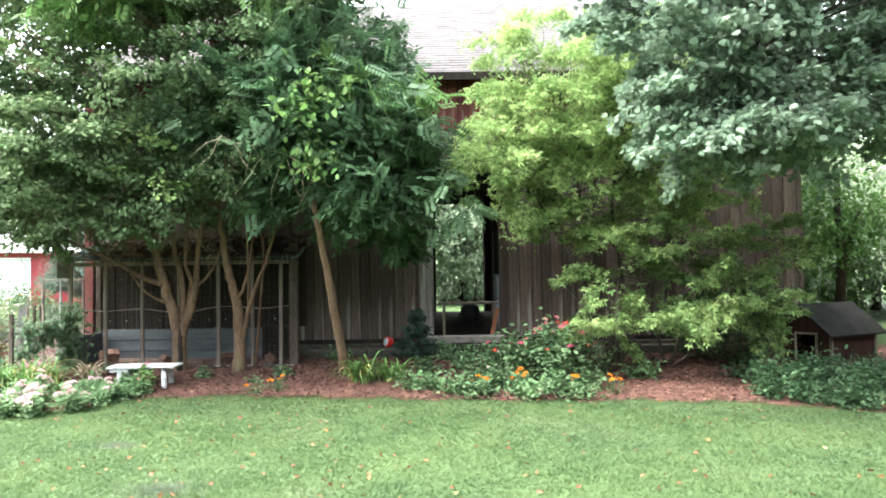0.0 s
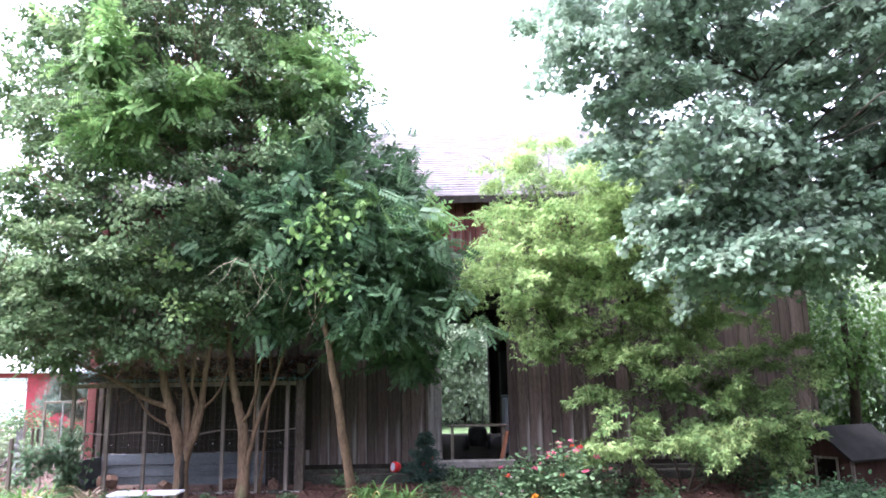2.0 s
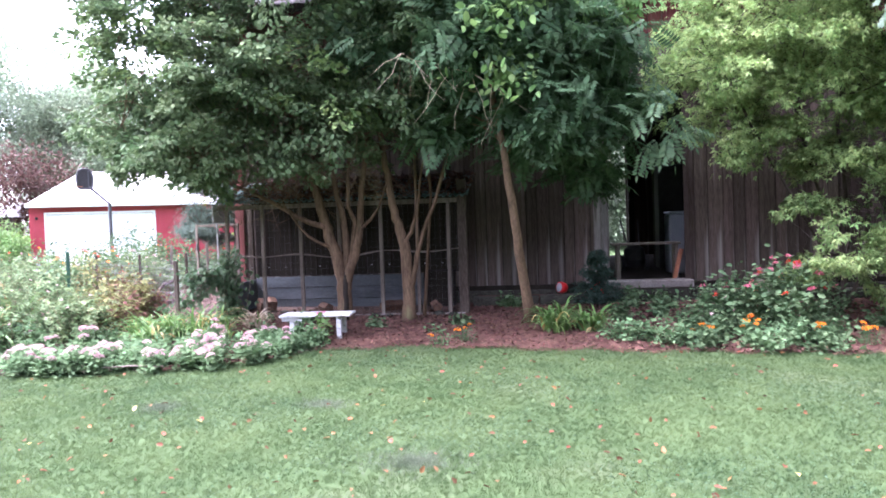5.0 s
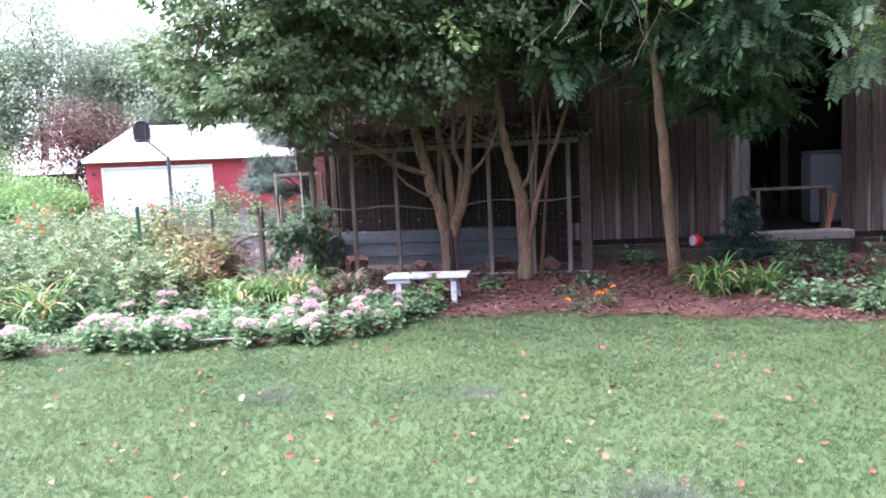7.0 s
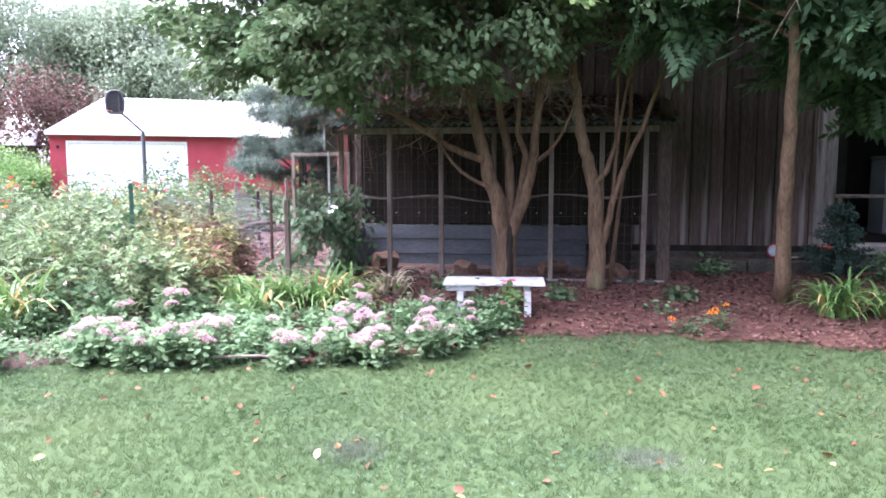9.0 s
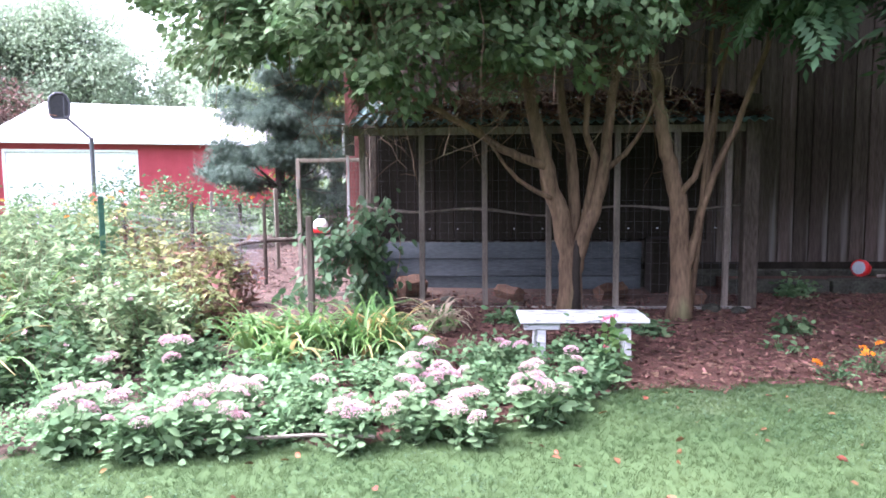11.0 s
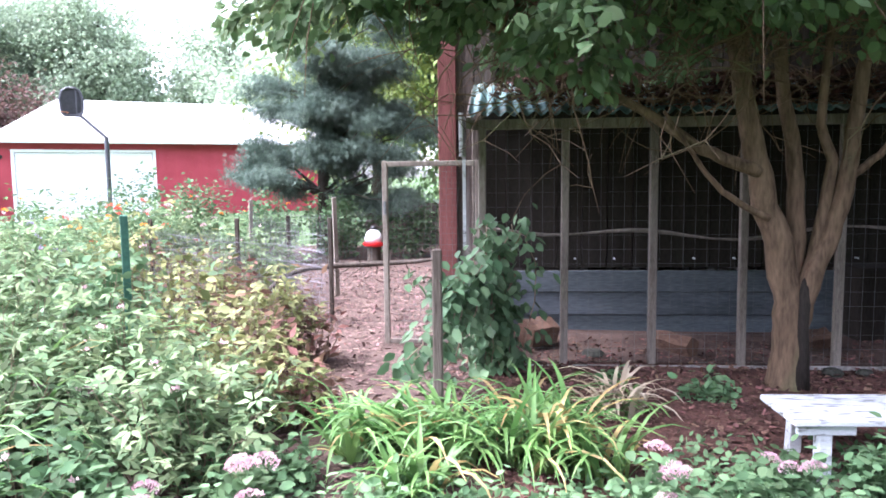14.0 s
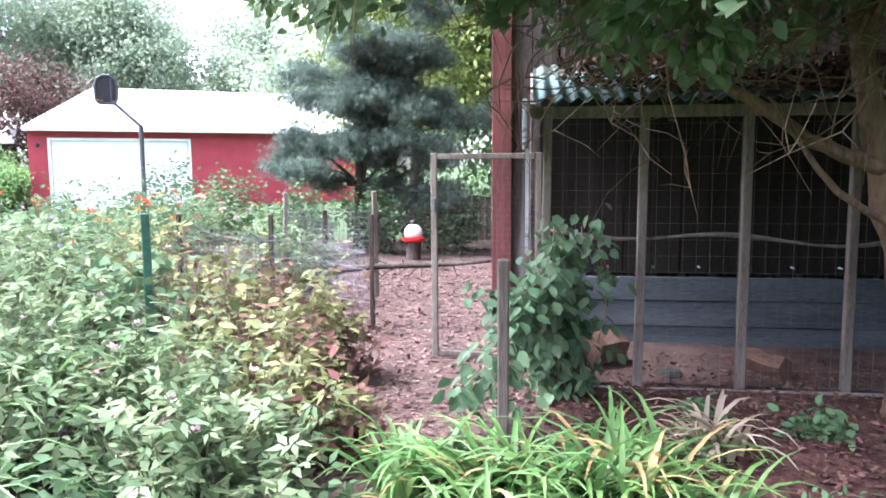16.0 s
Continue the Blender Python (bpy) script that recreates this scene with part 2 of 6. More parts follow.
class Geo:
    """Collects boxes, tubes, plates and leaves into one mesh."""

    def __init__(self):
        self.v, self.f, self.n = [], [], 0

    def add(self, verts, faces):
        verts = np.asarray(verts, float).reshape(-1, 3)
        self.v.append(verts)
        for fa in faces:
            self.f.append([i + self.n for i in fa])
        self.n += len(verts)
        return self

    def box(self, x0, x1, y0, y1, z0, z1, m=None, bevel=0.0):
        b = min(bevel, (x1 - x0) * 0.3, (y1 - y0) * 0.3, (z1 - z0) * 0.3)
        if b <= 0:
            v = np.array([(x, y, z) for z in (z0, z1) for y in (y0, y1) for x in (x0, x1)], float)
            f = [(0, 2, 3, 1), (4, 5, 7, 6), (0, 1, 5, 4), (2, 6, 7, 3), (0, 4, 6, 2), (1, 3, 7, 5)]
        else:
            v, f = [], []
            rings = [(z0, b), (z0 + b, 0), (z1 - b, 0), (z1, b)]
            for z, i in rings:
                c = b - i * 0.0
                e = i
                v += [(x0 + e + b, y0 + e, z), (x1 - e - b, y0 + e, z), (x1 - e, y0 + e + b, z), (x1 - e, y1 - e - b, z),
                      (x1 - e - b, y1 - e, z), (x0 + e + b, y1 - e, z), (x0 + e, y1 - e - b, z), (x0 + e, y0 + e + b, z)]
            for r in range(3):
                for k in range(8):
                    a, c = r * 8 + k, r * 8 + (k + 1) % 8
                    f.append((a, c, c + 8, a + 8))
            f += [tuple(range(7, -1, -1)), tuple(range(24, 32))]
            v = np.array(v, float)
        if m is not None:
            v = np.array([m @ Vector(p) for p in v])
        return self.add(v, f)

    def tube(self, pts, radii, n=7, cap=True):
        pts = [Vector(p) for p in pts]
        if not hasattr(radii, "__len__"):
            radii = [radii] * len(pts)
        v, f = [], []
        up = Vector((0.3, 0.9, 0.1)).normalized()
        for i, p in enumerate(pts):
            d = (pts[min(i + 1, len(pts) - 1)] - pts[max(i - 1, 0)]).normalized()
            a = d.cross(up)
            if a.length < 0.05:
                a = d.cross(Vector((1, 0, 0)))
            a.normalize()
            b = d.cross(a)
            for k in range(n):
                w = 2 * math.pi * k / n
                v.append(p + float(radii[i]) * (math.cos(w) * a + math.sin(w) * b))
        for i in range(len(pts) - 1):
            for k in range(n):
                f.append((i * n + k, i * n + (k + 1) % n, (i + 1) * n + (k + 1) % n, (i + 1) * n + k))
        if cap:
            f += [tuple(range(n - 1, -1, -1)), tuple(range((len(pts) - 1) * n, len(pts) * n))]
        return self.add([tuple(p) for p in v], f)

    def lathe(self, prof, x=0, y=0, n=16):
        v, f = [], []
        for r, z in prof:
            for k in range(n):
                w = 2 * math.pi * k / n
                v.append((x + r * math.cos(w), y + r * math.sin(w), z))
        for i in range(len(prof) - 1):
            for k in range(n):
                f.append((i * n + k, i * n + (k + 1) % n, (i + 1) * n + (k + 1) % n, (i + 1) * n + k))
        f += [tuple(range(n - 1, -1, -1)), tuple(range((len(prof) - 1) * n, len(prof) * n))]
        return self.add(v, f)

    def mesh(self, name, material, smooth=False):
        me = bpy.data.meshes.new(name)
        me.from_pydata(np.concatenate(self.v).tolist(), [], self.f)
        me.materials.append(material)
        if smooth:
            me.shade_smooth()
        return me


def part(name, geo, material, parent=None, label="", smooth=False, m=None):
    me = geo.mesh(name, material, smooth) if isinstance(geo, Geo) else geo
    ob = new(name, me)
    if parent is not None:
        ob.parent = parent
    if m is not None:
        ob.matrix_basis = m
    if label:
        ob["label"] = label
    return ob


def thing(name, label, category, group="", m=None, kind=""):
    ob = new(name)
    if m is not None:
        ob.matrix_basis = m
    return tagged(ob, label, category, group, kind)


def ground_z(x, y):
    """Height of the ground: the lawn, rising a little to the barn."""
    t = np.clip((np.asarray(y, float) - 9.5) / 4.0, 0, 1)
    far = np.clip((np.asarray(y, float) - 25.0) / 20.0, 0, 1)
    return -0.31 + 0.22 * t * t * (3 - 2 * t) + 0.25 * far + 0.012 * np.sin(np.asarray(x) * 1.3 + np.asarray(y) * 0.7)


# leaf templates: points and faces, the leaf one long along +y, its upper side +z
LEAF = (np.array([(0, 0, 0), (0.3, 0.3, 0.05), (0.26, 0.68, 0.02), (0, 1, -0.08), (-0.26, 0.68, 0.02), (-0.3, 0.3, 0.05)]), [(0, 1, 2, 3), (0, 3, 4, 5)])
OVAL = (np.array([(0, 0, 0), (0.22, 0.4, 0.04), (0, 1, -0.06), (-0.22, 0.4, 0.04)]), [(0, 1, 2), (0, 2, 3)])
BLADE = (np.array([(-0.02, 0, 0), (0.02, 0, 0), (0.018, 0.55, 0.02), (0, 1, -0.12), (-0.018, 0.55, 0.02)]), [(0, 1, 2, 4), (4, 2, 3)])
CHIP = (np.array([(-0.2, 0, 0), (0.2, 0.02, 0.0), (0.16, 1, 0.04), (-0.22, 0.9, 0.02)]), [(0, 1, 2, 3)])
CURL = (np.array([(0, 0, 0), (0.3, 0.3, 0.16), (0.2, 0.75, 0.2), (0, 1, 0.05), (-0.22, 0.7, 0.18), (-0.32, 0.3, 0.14)]), [(0, 1, 2, 3), (0, 3, 4, 5)])
_t = []
for _a, _l in ((-0.9, 0.62), (0.0, 0.8), (0.9, 0.62)):
    _c, _s = math.cos(_a), math.sin(_a)
    _t += [(x * _c + (y + 0.08) * _s, (y + 0.08) * _c - x * _s, z) for x, y, z in ((0, 0, 0), (0.13, 0.38 * _l, 0.02), (0, _l, -0.1), (-0.13, 0.38 * _l, 0.02))]
TRIFOLIATE = (np.array(_t), [(0, 1, 2, 3), (4, 5, 6, 7), (8, 9, 10, 11)])
NEEDLE = (np.array([(-0.03, 0, 0), (0.03, 0, 0), (0, 1, 0)]), [(0, 1, 2)])


def pinnate(pairs=6, width=0.34):
    v, f = [], []
    for i in range(pairs * 2 + 1):
        if i < pairs * 2:
            y0, s = 0.15 + 0.8 * (i // 2) / pairs, (1 if i % 2 else -1)
            d = np.array([s * 0.9, 0.42, -0.25])
        else:
            y0, d = 0.93, np.array([0, 1.0, -0.2])
        d = d / np.linalg.norm(d) * width
        side = np.array([-d[1], d[0], 0]) * 0.2
        p = np.array([0, y0, 0])
        k = len(v)
        v += [p, p + d * 0.4 + side, p + d, p + d * 0.4 - side]
        f.append((k, k + 1, k + 2, k + 3))
    return np.array(v), f


PINNATE = pinnate()
TUFT = (np.array([(-0.06, 0, 0), (0.06, 0, 0), (0.02, 1, -0.1), (-0.25, 0, 0.1), (-0.15, 0, 0.1), (-0.5, 0.8, 0.35), (0.15, 0, -0.1), (0.25, 0, -0.1), (0.5, 0.75, -0.4), (-0.05, 0, 0.2), (0.05, 0, 0.2), (0.3, 0.7, 0.6)]), [(0, 1, 2), (3, 4, 5), (6, 7, 8), (9, 10, 11)])
PALM = (np.array([(0, 0, 0), (0.32, 0.1, 0.03), (0.5, 0.42, -0.04), (0.26, 0.5, 0.04), (0.3, 0.8, 0), (0.08, 0.72, 0.04), (0, 1, -0.07), (-0.08, 0.72, 0.04), (-0.3, 0.8, 0), (-0.26, 0.5, 0.04), (-0.5, 0.42, -0.04), (-0.32, 0.1, 0.03)]), [(0, 1, 2, 3), (0, 3, 4, 5), (0, 5, 6), (0, 6, 7), (0, 7, 8, 9), (0, 9, 10, 11)])


def scatter(name, template, points, direction, size, material, rng, parent=None, tilt=0.5, label=""):
    """One mesh of many leaves: at points, along directions, with a random roll about each."""
    tv, tf = template
    points, direction = np.asarray(points, float), np.asarray(direction, float)
    n = len(points)
    d = direction / np.maximum(np.linalg.norm(direction, axis=1, keepdims=True), 1e-6)
    up = np.tile((0.0, 0.0, 1.0), (n, 1)) + rng.normal(0, tilt, (n, 3))
    side = np.cross(d, up)
    side /= np.maximum(np.linalg.norm(side, axis=1, keepdims=True), 1e-6)
    nor = np.cross(side, d)
    s = (size * rng.uniform(0.7, 1.25, n))[:, None, None]
    v = points[:, None] + s * (tv[None, :, 0:1] * side[:, None] + tv[None, :, 1:2] * d[:, None] + tv[None, :, 2:3] * nor[:, None])
    k = len(tv)
    sizes = np.array([len(q) for q in tf])
    flat = np.concatenate([np.array(q) for q in tf])
    idx = (flat[None] + k * np.arange(n)[:, None]).ravel().astype(np.int32)
    me = bpy.data.meshes.new(name)
    me.vertices.add(n * k)
    me.vertices.foreach_set("co", v.ravel().astype(np.float32))
    me.loops.add(len(idx))
    me.loops.foreach_set("vertex_index", idx)
    me.polygons.add(n * len(tf))
    starts = np.concatenate([[0], np.cumsum(np.tile(sizes, n))[:-1]]).astype(np.int32)
    me.polygons.foreach_set("loop_start", starts)
    me.update(calc_edges=True)
    me.validate()
    me.materials.append(material)
    ob = new(name, me)
    if parent is not None:
        ob.parent = parent
    if label:
        ob["label"] = label
    return ob


def clumps(blobs, per, rng, spread=0.35, shell=0.32):
    """Ellipsoids (x, y, z, rx, ry, rz, count) hold boughs, boughs hold clumps, clumps hold leaves: centres, leaves, directions."""
    centres, outs = [], []
    for x, y, z, rx, ry, rz, count in blobs:
        m = max(6, count // 9)
        d = rng.normal(0, 1, (m, 3))
        d /= np.linalg.norm(d, axis=1, keepdims=True)
        r = shell + (1.12 - shell) * rng.random((m, 1)) ** 0.75
        bough = d * r
        k = np.repeat(np.arange(m), 9)[:count] if count >= m * 9 else rng.integers(0, m, count)
        off = rng.normal(0, 1, (len(k), 3)) * 0.13 + d[k] * rng.normal(0, 0.1, (len(k), 1)) + (0, 0, -0.03)
        centres.append(np.array((x, y, z)) + (bough[k] + off) * (rx, ry, rz))
        outs.append(d[k])
    c, o = np.concatenate(centres), np.concatenate(outs)
    p = np.repeat(c, per, 0) + rng.normal(0, 1, (len(c) * per, 3)) * spread * np.array((1, 1, 0.55))
    d = np.repeat(o, per, 0) * 0.7 + rng.normal(0, 0.7, (len(p), 3)) + (0, 0, -0.45)
    return c, p, d


def sprays(blobs, per, rng, spread=0.35, shell=0.3):
    """Ellipsoids hold leafy sprays: flat fans of leaves that run outward and droop, with gaps between them."""
    centres, points, dirs = [], [], []
    for x, y, z, rx, ry, rz, count in blobs:
        m = max(4, count // 4)
        d = rng.normal(0, 1, (m, 3))
        d /= np.linalg.norm(d, axis=1, keepdims=True)
        r = shell + (1.0 - shell) * rng.random((m, 1)) ** 0.6
        root = np.array((x, y, z)) + d * r * (rx, ry, rz)
        out = d * (1, 1, 0.45) + rng.normal(0, 0.35, (m, 3)) + (0, 0, 0.05)
        out /= np.linalg.norm(out, axis=1, keepdims=True)
        length = spread * rng.uniform(1.2, 3.0, (m, 1))
        side = np.cross(out, (0.0, 0.0, 1.0))
        side /= np.maximum(np.linalg.norm(side, axis=1, keepdims=True), 1e-6)
        n = per * 4
        k = np.repeat(np.arange(m), n)
        s = rng.random((len(k), 1)) ** 0.8
        wide = rng.normal(0, 0.62, (len(k), 1)) * spread * (1.1 - 0.7 * s)
        p = root[k] + out[k] * s * length[k] + side[k] * wide + rng.normal(0, 0.16 * spread, (len(k), 3))
        p[:, 2:] -= 0.35 * spread * (s * length[k] / spread / 2) ** 2 + 0.25 * np.abs(wide)
        centres.append(np.repeat(root + out * length * 0.5, 2, 0))
        points.append(p)
        dirs.append(out[k] * 0.8 + side[k] * np.sign(wide) * 0.6 + rng.normal(0, 0.4, (len(k), 3)) + (0, 0, -0.4))
    return np.concatenate(centres), np.concatenate(points), np.concatenate(dirs)


def wander(a, b, rng, n=6, bow=0.12, sag=0.0):
    a, b = np.array(a, float), np.array(b, float)
    L = np.linalg.norm(b - a)
    out = []
    off = rng.normal(0, bow * L * 0.35, 3)
    for i in range(n + 1):
        t = i / n
        p = a + (b - a) * t + off * math.sin(math.pi * t) + (rng.normal(0, 0.018 * L, 3) if 0 < i < n else 0)
        p[2] += sag * math.sin(math.pi * t)
        out.append(p)
    return out


def tree(name, label, base, stems, blobs, leaf, template, size, per, seed, bark="bark", limbs=40, category="tree", spread=0.35, twigs=0, extra=None, group="", tilt=0.5, cut=None, fill=clumps):
    """stems: (start, end, thick, thin). The limbs run from the stems to leaf clumps."""
    rng = np.random.default_rng(seed)
    t = thing(name, label, category, group=group, m=pose(*base))
    b = np.array(base)
    c, p, d = fill(blobs, per, rng, spread)
    if cut is not None:
        ok = cut(p)
        p, d = p[ok], d[ok]
        c = c[cut(c)]
    g, knots = Geo(), []
    for path, r0, r1 in stems:
        pts = [np.array(q, float) for q in path]
        fine = []
        for i in range(len(pts) - 1):
            for k in range(4):
                fine.append(pts[i] + (pts[i + 1] - pts[i]) * k / 4 + (rng.normal(0, r0 * 0.07, 3) if (i or k) else 0))
        fine.append(pts[-1])
        rr = [r0 + (r1 - r0) * i / (len(fine) - 1) for i in range(len(fine))]
        if fine[0][2] <= b[2] + 0.12:
            rr[0] *= 1.35
            rr[1] *= 1.08
        g.tube([q - b for q in fine], rr, 10)
        knots += [(q, r) for q, r in zip(fine, rr) if q[2] > b[2] + 0.9]
    part("trunk", g, M[bark], t, smooth=True)
    near = not group
    kp = np.array([k[0] for k in knots])
    for i in rng.choice(len(c), min(limbs, len(c)), replace=False) if near else ():
        cost = np.linalg.norm(kp - c[i], axis=1) + np.maximum(kp[:, 2] - c[i][2] + 0.3, 0) * 1.5
        j = int(np.argmin(cost))
        r = min(knots[j][1] * 0.6, 0.032)
        path = wander(kp[j], c[i], rng)
        g = Geo()
        g.tube([q - b for q in path], [r + (0.006 - r) * (k / (len(path) - 1)) ** 0.7 for k in range(len(path))], 5)
        for _ in range(twigs):
            q = path[rng.integers(2, len(path))]
            g.tube([w - b for w in wander(q, q + rng.normal(0, 0.4, 3), rng, 3)], [0.006, 0.005, 0.004, 0.002], 4)
        part("limb", g, M[bark], t, smooth=True)
    scatter("crown", template, p - b, d, size, M[leaf], rng, t, tilt=tilt)
    for blobs2, leaf2, template2, size2, per2 in extra or ():
        c2, p2, d2 = fill(blobs2, per2, rng, spread * 0.9)
        scatter("crown", template2, p2 - b, d2, size2, M[leaf2], rng, t, tilt=tilt)
    return t


# ---- ground ----
BED_EDGE = [(-30, 6.0), (-16, 7.6), (-12.5, 8.3), (-10, 9.3), (-8.6, 9.75), (-7.7, 10.0), (-6.7, 10.1), (-6.15, 10.22), (-5.65, 10.42), (-5.1, 10.72), (-4.8, 10.95), (-4.3, 11.12), (-3.2, 11.25), (-1.2, 10.95), (0.2, 10.7), (3.0, 10.6), (4.4, 10.3), (5.4, 9.7), (7.0, 9.4), (10, 9.4), (16, 10)]


def bed_y(x):
    x = np.asarray(x, float)
    return np.interp(x, [p[0] for p in BED_EDGE], [p[1] for p in BED_EDGE]) + 0.06 * np.sin(x * 5.1) + 0.04 * np.sin(x * 11.7)


def sheet(name, xs, ys, lift, material, keep=None):
    X, Y = np.meshgrid(xs, ys)
    if keep == "bed":
        Y = np.maximum(Y, bed_y(X))
    Z = ground_z(X, Y) + (lift if keep != "bed" else 0.002 + (lift - 0.002) * np.clip((Y - bed_y(X)) / 0.4, 0, 1))
    v = np.stack([X.ravel(), Y.ravel(), Z.ravel()], 1)
    nx = len(xs)
    f = []
    for j in range(len(ys) - 1):
        for i in range(nx - 1):
            a = j * nx + i
            q = (a, a + 1, a + nx + 1, a + nx)
            if abs(v[q[0]][1] - v[q[3]][1]) + abs(v[q[1]][1] - v[q[2]][1]) > 1e-4:
                f.append(q)
    ob = new(name, Geo().add(v, f).mesh(name, material, True))
    return ob


lawn = sheet("ground", np.concatenate([np.linspace(-400, -32, 8), np.linspace(-30, 20, 101), np.linspace(24, 400, 8)]),
             np.concatenate([np.linspace(-300, -12, 6), np.linspace(-10, 30, 81), np.linspace(32, 60, 12), np.linspace(80, 800, 6)]), 0, M["lawn"])
tagged(lawn, "mown green lawn with clover patches, open to the distance", "lawn", kind="structure")
bed = sheet("mulch_bed", np.linspace(-7.0, 12, 120), np.linspace(9.5, 15.6, 40), 0.02, M["mulch"], "bed")
tagged(bed, "reddish brown bark mulch bed along the barn", "flower bed", kind="structure")
run = sheet("run_ground", np.linspace(-24, -7.0, 70), np.linspace(4.5, 24, 90), 0.022, M["dirt"], "bed")
tagged(run, "bare brown earth of the garden and poultry run", "soil", kind="structure")


# ---- barn ----
WY = 15.2
BARN_L, BARN_R, OPEN_L, OPEN_R, SILL, HEAD, EAVE = -7.42, 7.55, -0.2, 1.2, 0.28, 3.85, 5.72
barn = thing("barn", "old grey weathered board barn with red upper boards and a shingled roof", "barn", m=pose(0, WY, 0), kind="structure")
front = part("wall_north", Geo().box(BARN_L, OPEN_L - 0.02, 0.05, 0.12, SILL - 0.1, EAVE).box(OPEN_R + 0.02, BARN_R, 0.05, 0.12, SILL - 0.1, EAVE).box(OPEN_L - 0.02, OPEN_R + 0.02, 0.05, 0.12, HEAD, EAVE), M["shade_black"], barn)
back = part("wall_south", Geo().box(BARN_L, -1.3, 9.9, 10.0, SILL - 0.1, EAVE).box(1.38, BARN_R, 9.9, 10.0, SILL - 0.1, EAVE).box(-1.3, 1.38, 9.9, 10.0, 3.95, EAVE), M["board"], barn)


def gable(x0, x1):
    g = Geo()
    v = [(x, y, z) for x in (x0, x1) for y, z in ((0.12, SILL - 0.1), (9.9, SILL - 0.1), (9.9, EAVE), (5.0, 9.0), (0.12, EAVE))]
    return g.add(v, [(0, 1, 2, 3, 4), (9, 8, 7, 6, 5), (0, 5, 6, 1), (1, 6, 7, 2), (2, 7, 8, 3), (3, 8, 9, 4), (4, 9, 5, 0)])


part("wall_east", gable(BARN_R - 0.1, BARN_R), M["board"], barn)
part("wall_west", gable(BARN_L, BARN_L + 0.1), M["board"], barn)
# Inner floor, loft and posts near-black: the barn's inside shade as colour.
part("floor", Geo().box(BARN_L + 0.1, BARN_R - 0.1, 0.0, 9.95, -0.1, SILL - 0.03), M["shade_black"], barn)
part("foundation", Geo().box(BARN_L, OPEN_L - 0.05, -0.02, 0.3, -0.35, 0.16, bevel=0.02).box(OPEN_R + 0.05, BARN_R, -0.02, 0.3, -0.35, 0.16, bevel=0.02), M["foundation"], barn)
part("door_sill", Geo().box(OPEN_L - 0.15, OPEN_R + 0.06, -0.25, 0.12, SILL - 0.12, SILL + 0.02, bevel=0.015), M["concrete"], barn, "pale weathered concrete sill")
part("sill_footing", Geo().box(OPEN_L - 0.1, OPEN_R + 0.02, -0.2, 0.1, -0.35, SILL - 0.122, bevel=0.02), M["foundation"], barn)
part("loft", Geo().box(BARN_L + 0.1, BARN_R - 0.1, 0.14, 7.5, 4.15, 4.25), M["shade_black"], barn)
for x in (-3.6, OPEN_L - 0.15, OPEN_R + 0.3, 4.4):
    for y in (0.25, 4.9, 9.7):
        part("post", Geo().box(x - 0.09, x + 0.09, y - 0.09, y + 0.09, SILL - 0.05, 4.15), M["shade_black"], barn)
rng = np.random.default_rng(11)
# boards
x = BARN_L + 0.002
bi = 0
board_mesh = {}
while x < BARN_R - 0.05:
    w = [0.20, 0.235, 0.27, 0.19][bi % 4] if bi % 7 else 0.30
    w = min(w, BARN_R - x)
    over = OPEN_L - 0.01 < x + w * 0.5 < OPEN_R
    if not over and x < OPEN_L < x + w:
        w = OPEN_L - x
    if over and x < OPEN_R < x + w:
        w = OPEN_R - x
    z0 = HEAD if over else 0.13 + rng.uniform(-0.02, 0.03)
    z1 = 4.6
    key = (round(w, 3), over, bi % 3)
    if key not in board_mesh:
        board_mesh[key] = Geo().box(0.006, w - 0.006, -0.026 - 0.006 * (bi % 3), 0.0, 0, z1 - (HEAD if over else 0.14), bevel=0.004).mesh("board", M["board"])
        board_mesh[key, "red"] = Geo().box(0.006, w - 0.006, -0.026 - 0.006 * (bi % 3), 0.0, 0, EAVE - 4.62, bevel=0.004).mesh("board", M["redboard"])
    lean = rng.uniform(-0.12, 0.12)
    part("board", board_mesh[key], None, front, m=pose(x, 0.045, z0, 0, lean, 0))
    part("board", board_mesh[key, "red"], None, front, m=pose(x, 0.045, 4.61, 0, lean, 0))
    x += w
    bi += 1
for i, (x0, x1) in enumerate(((OPEN_L - 0.29, OPEN_L - 0.16), (OPEN_L - 0.155, OPEN_L - 0.01))):
    part("jamb_board", Geo().box(x0, x1, -0.014 + 0.004 * i, 0.006, 0.2, HEAD - 0.02, bevel=0.004), M["greyboard"], barn, "bleached grey board beside the doorway")
part("corner_board", Geo().box(BARN_L - 0.06, BARN_L + 0.12, -0.035, 0.004, 0.1, EAVE - 0.03, bevel=0.006).box(BARN_L - 0.06, BARN_L - 0.004, 0.006, 0.16, 0.1, EAVE - 0.03, bevel=0.006), M["redtrim"], barn, "red painted corner board, flaking to bare wood")
part("fascia", Geo().box(BARN_L - 0.35, BARN_R + 0.35, -0.36, -0.33, EAVE - 0.14, EAVE + 0.02), M["shade_black"], barn)
# roof: a deck and rows of shingles
slope = math.atan2(9.0 - EAVE, 5.0)
deck = Geo()
e0, e1 = Vector((0, -0.35, EAVE - 0.1)), Vector((0, 5.0, 9.0 + 0.02))
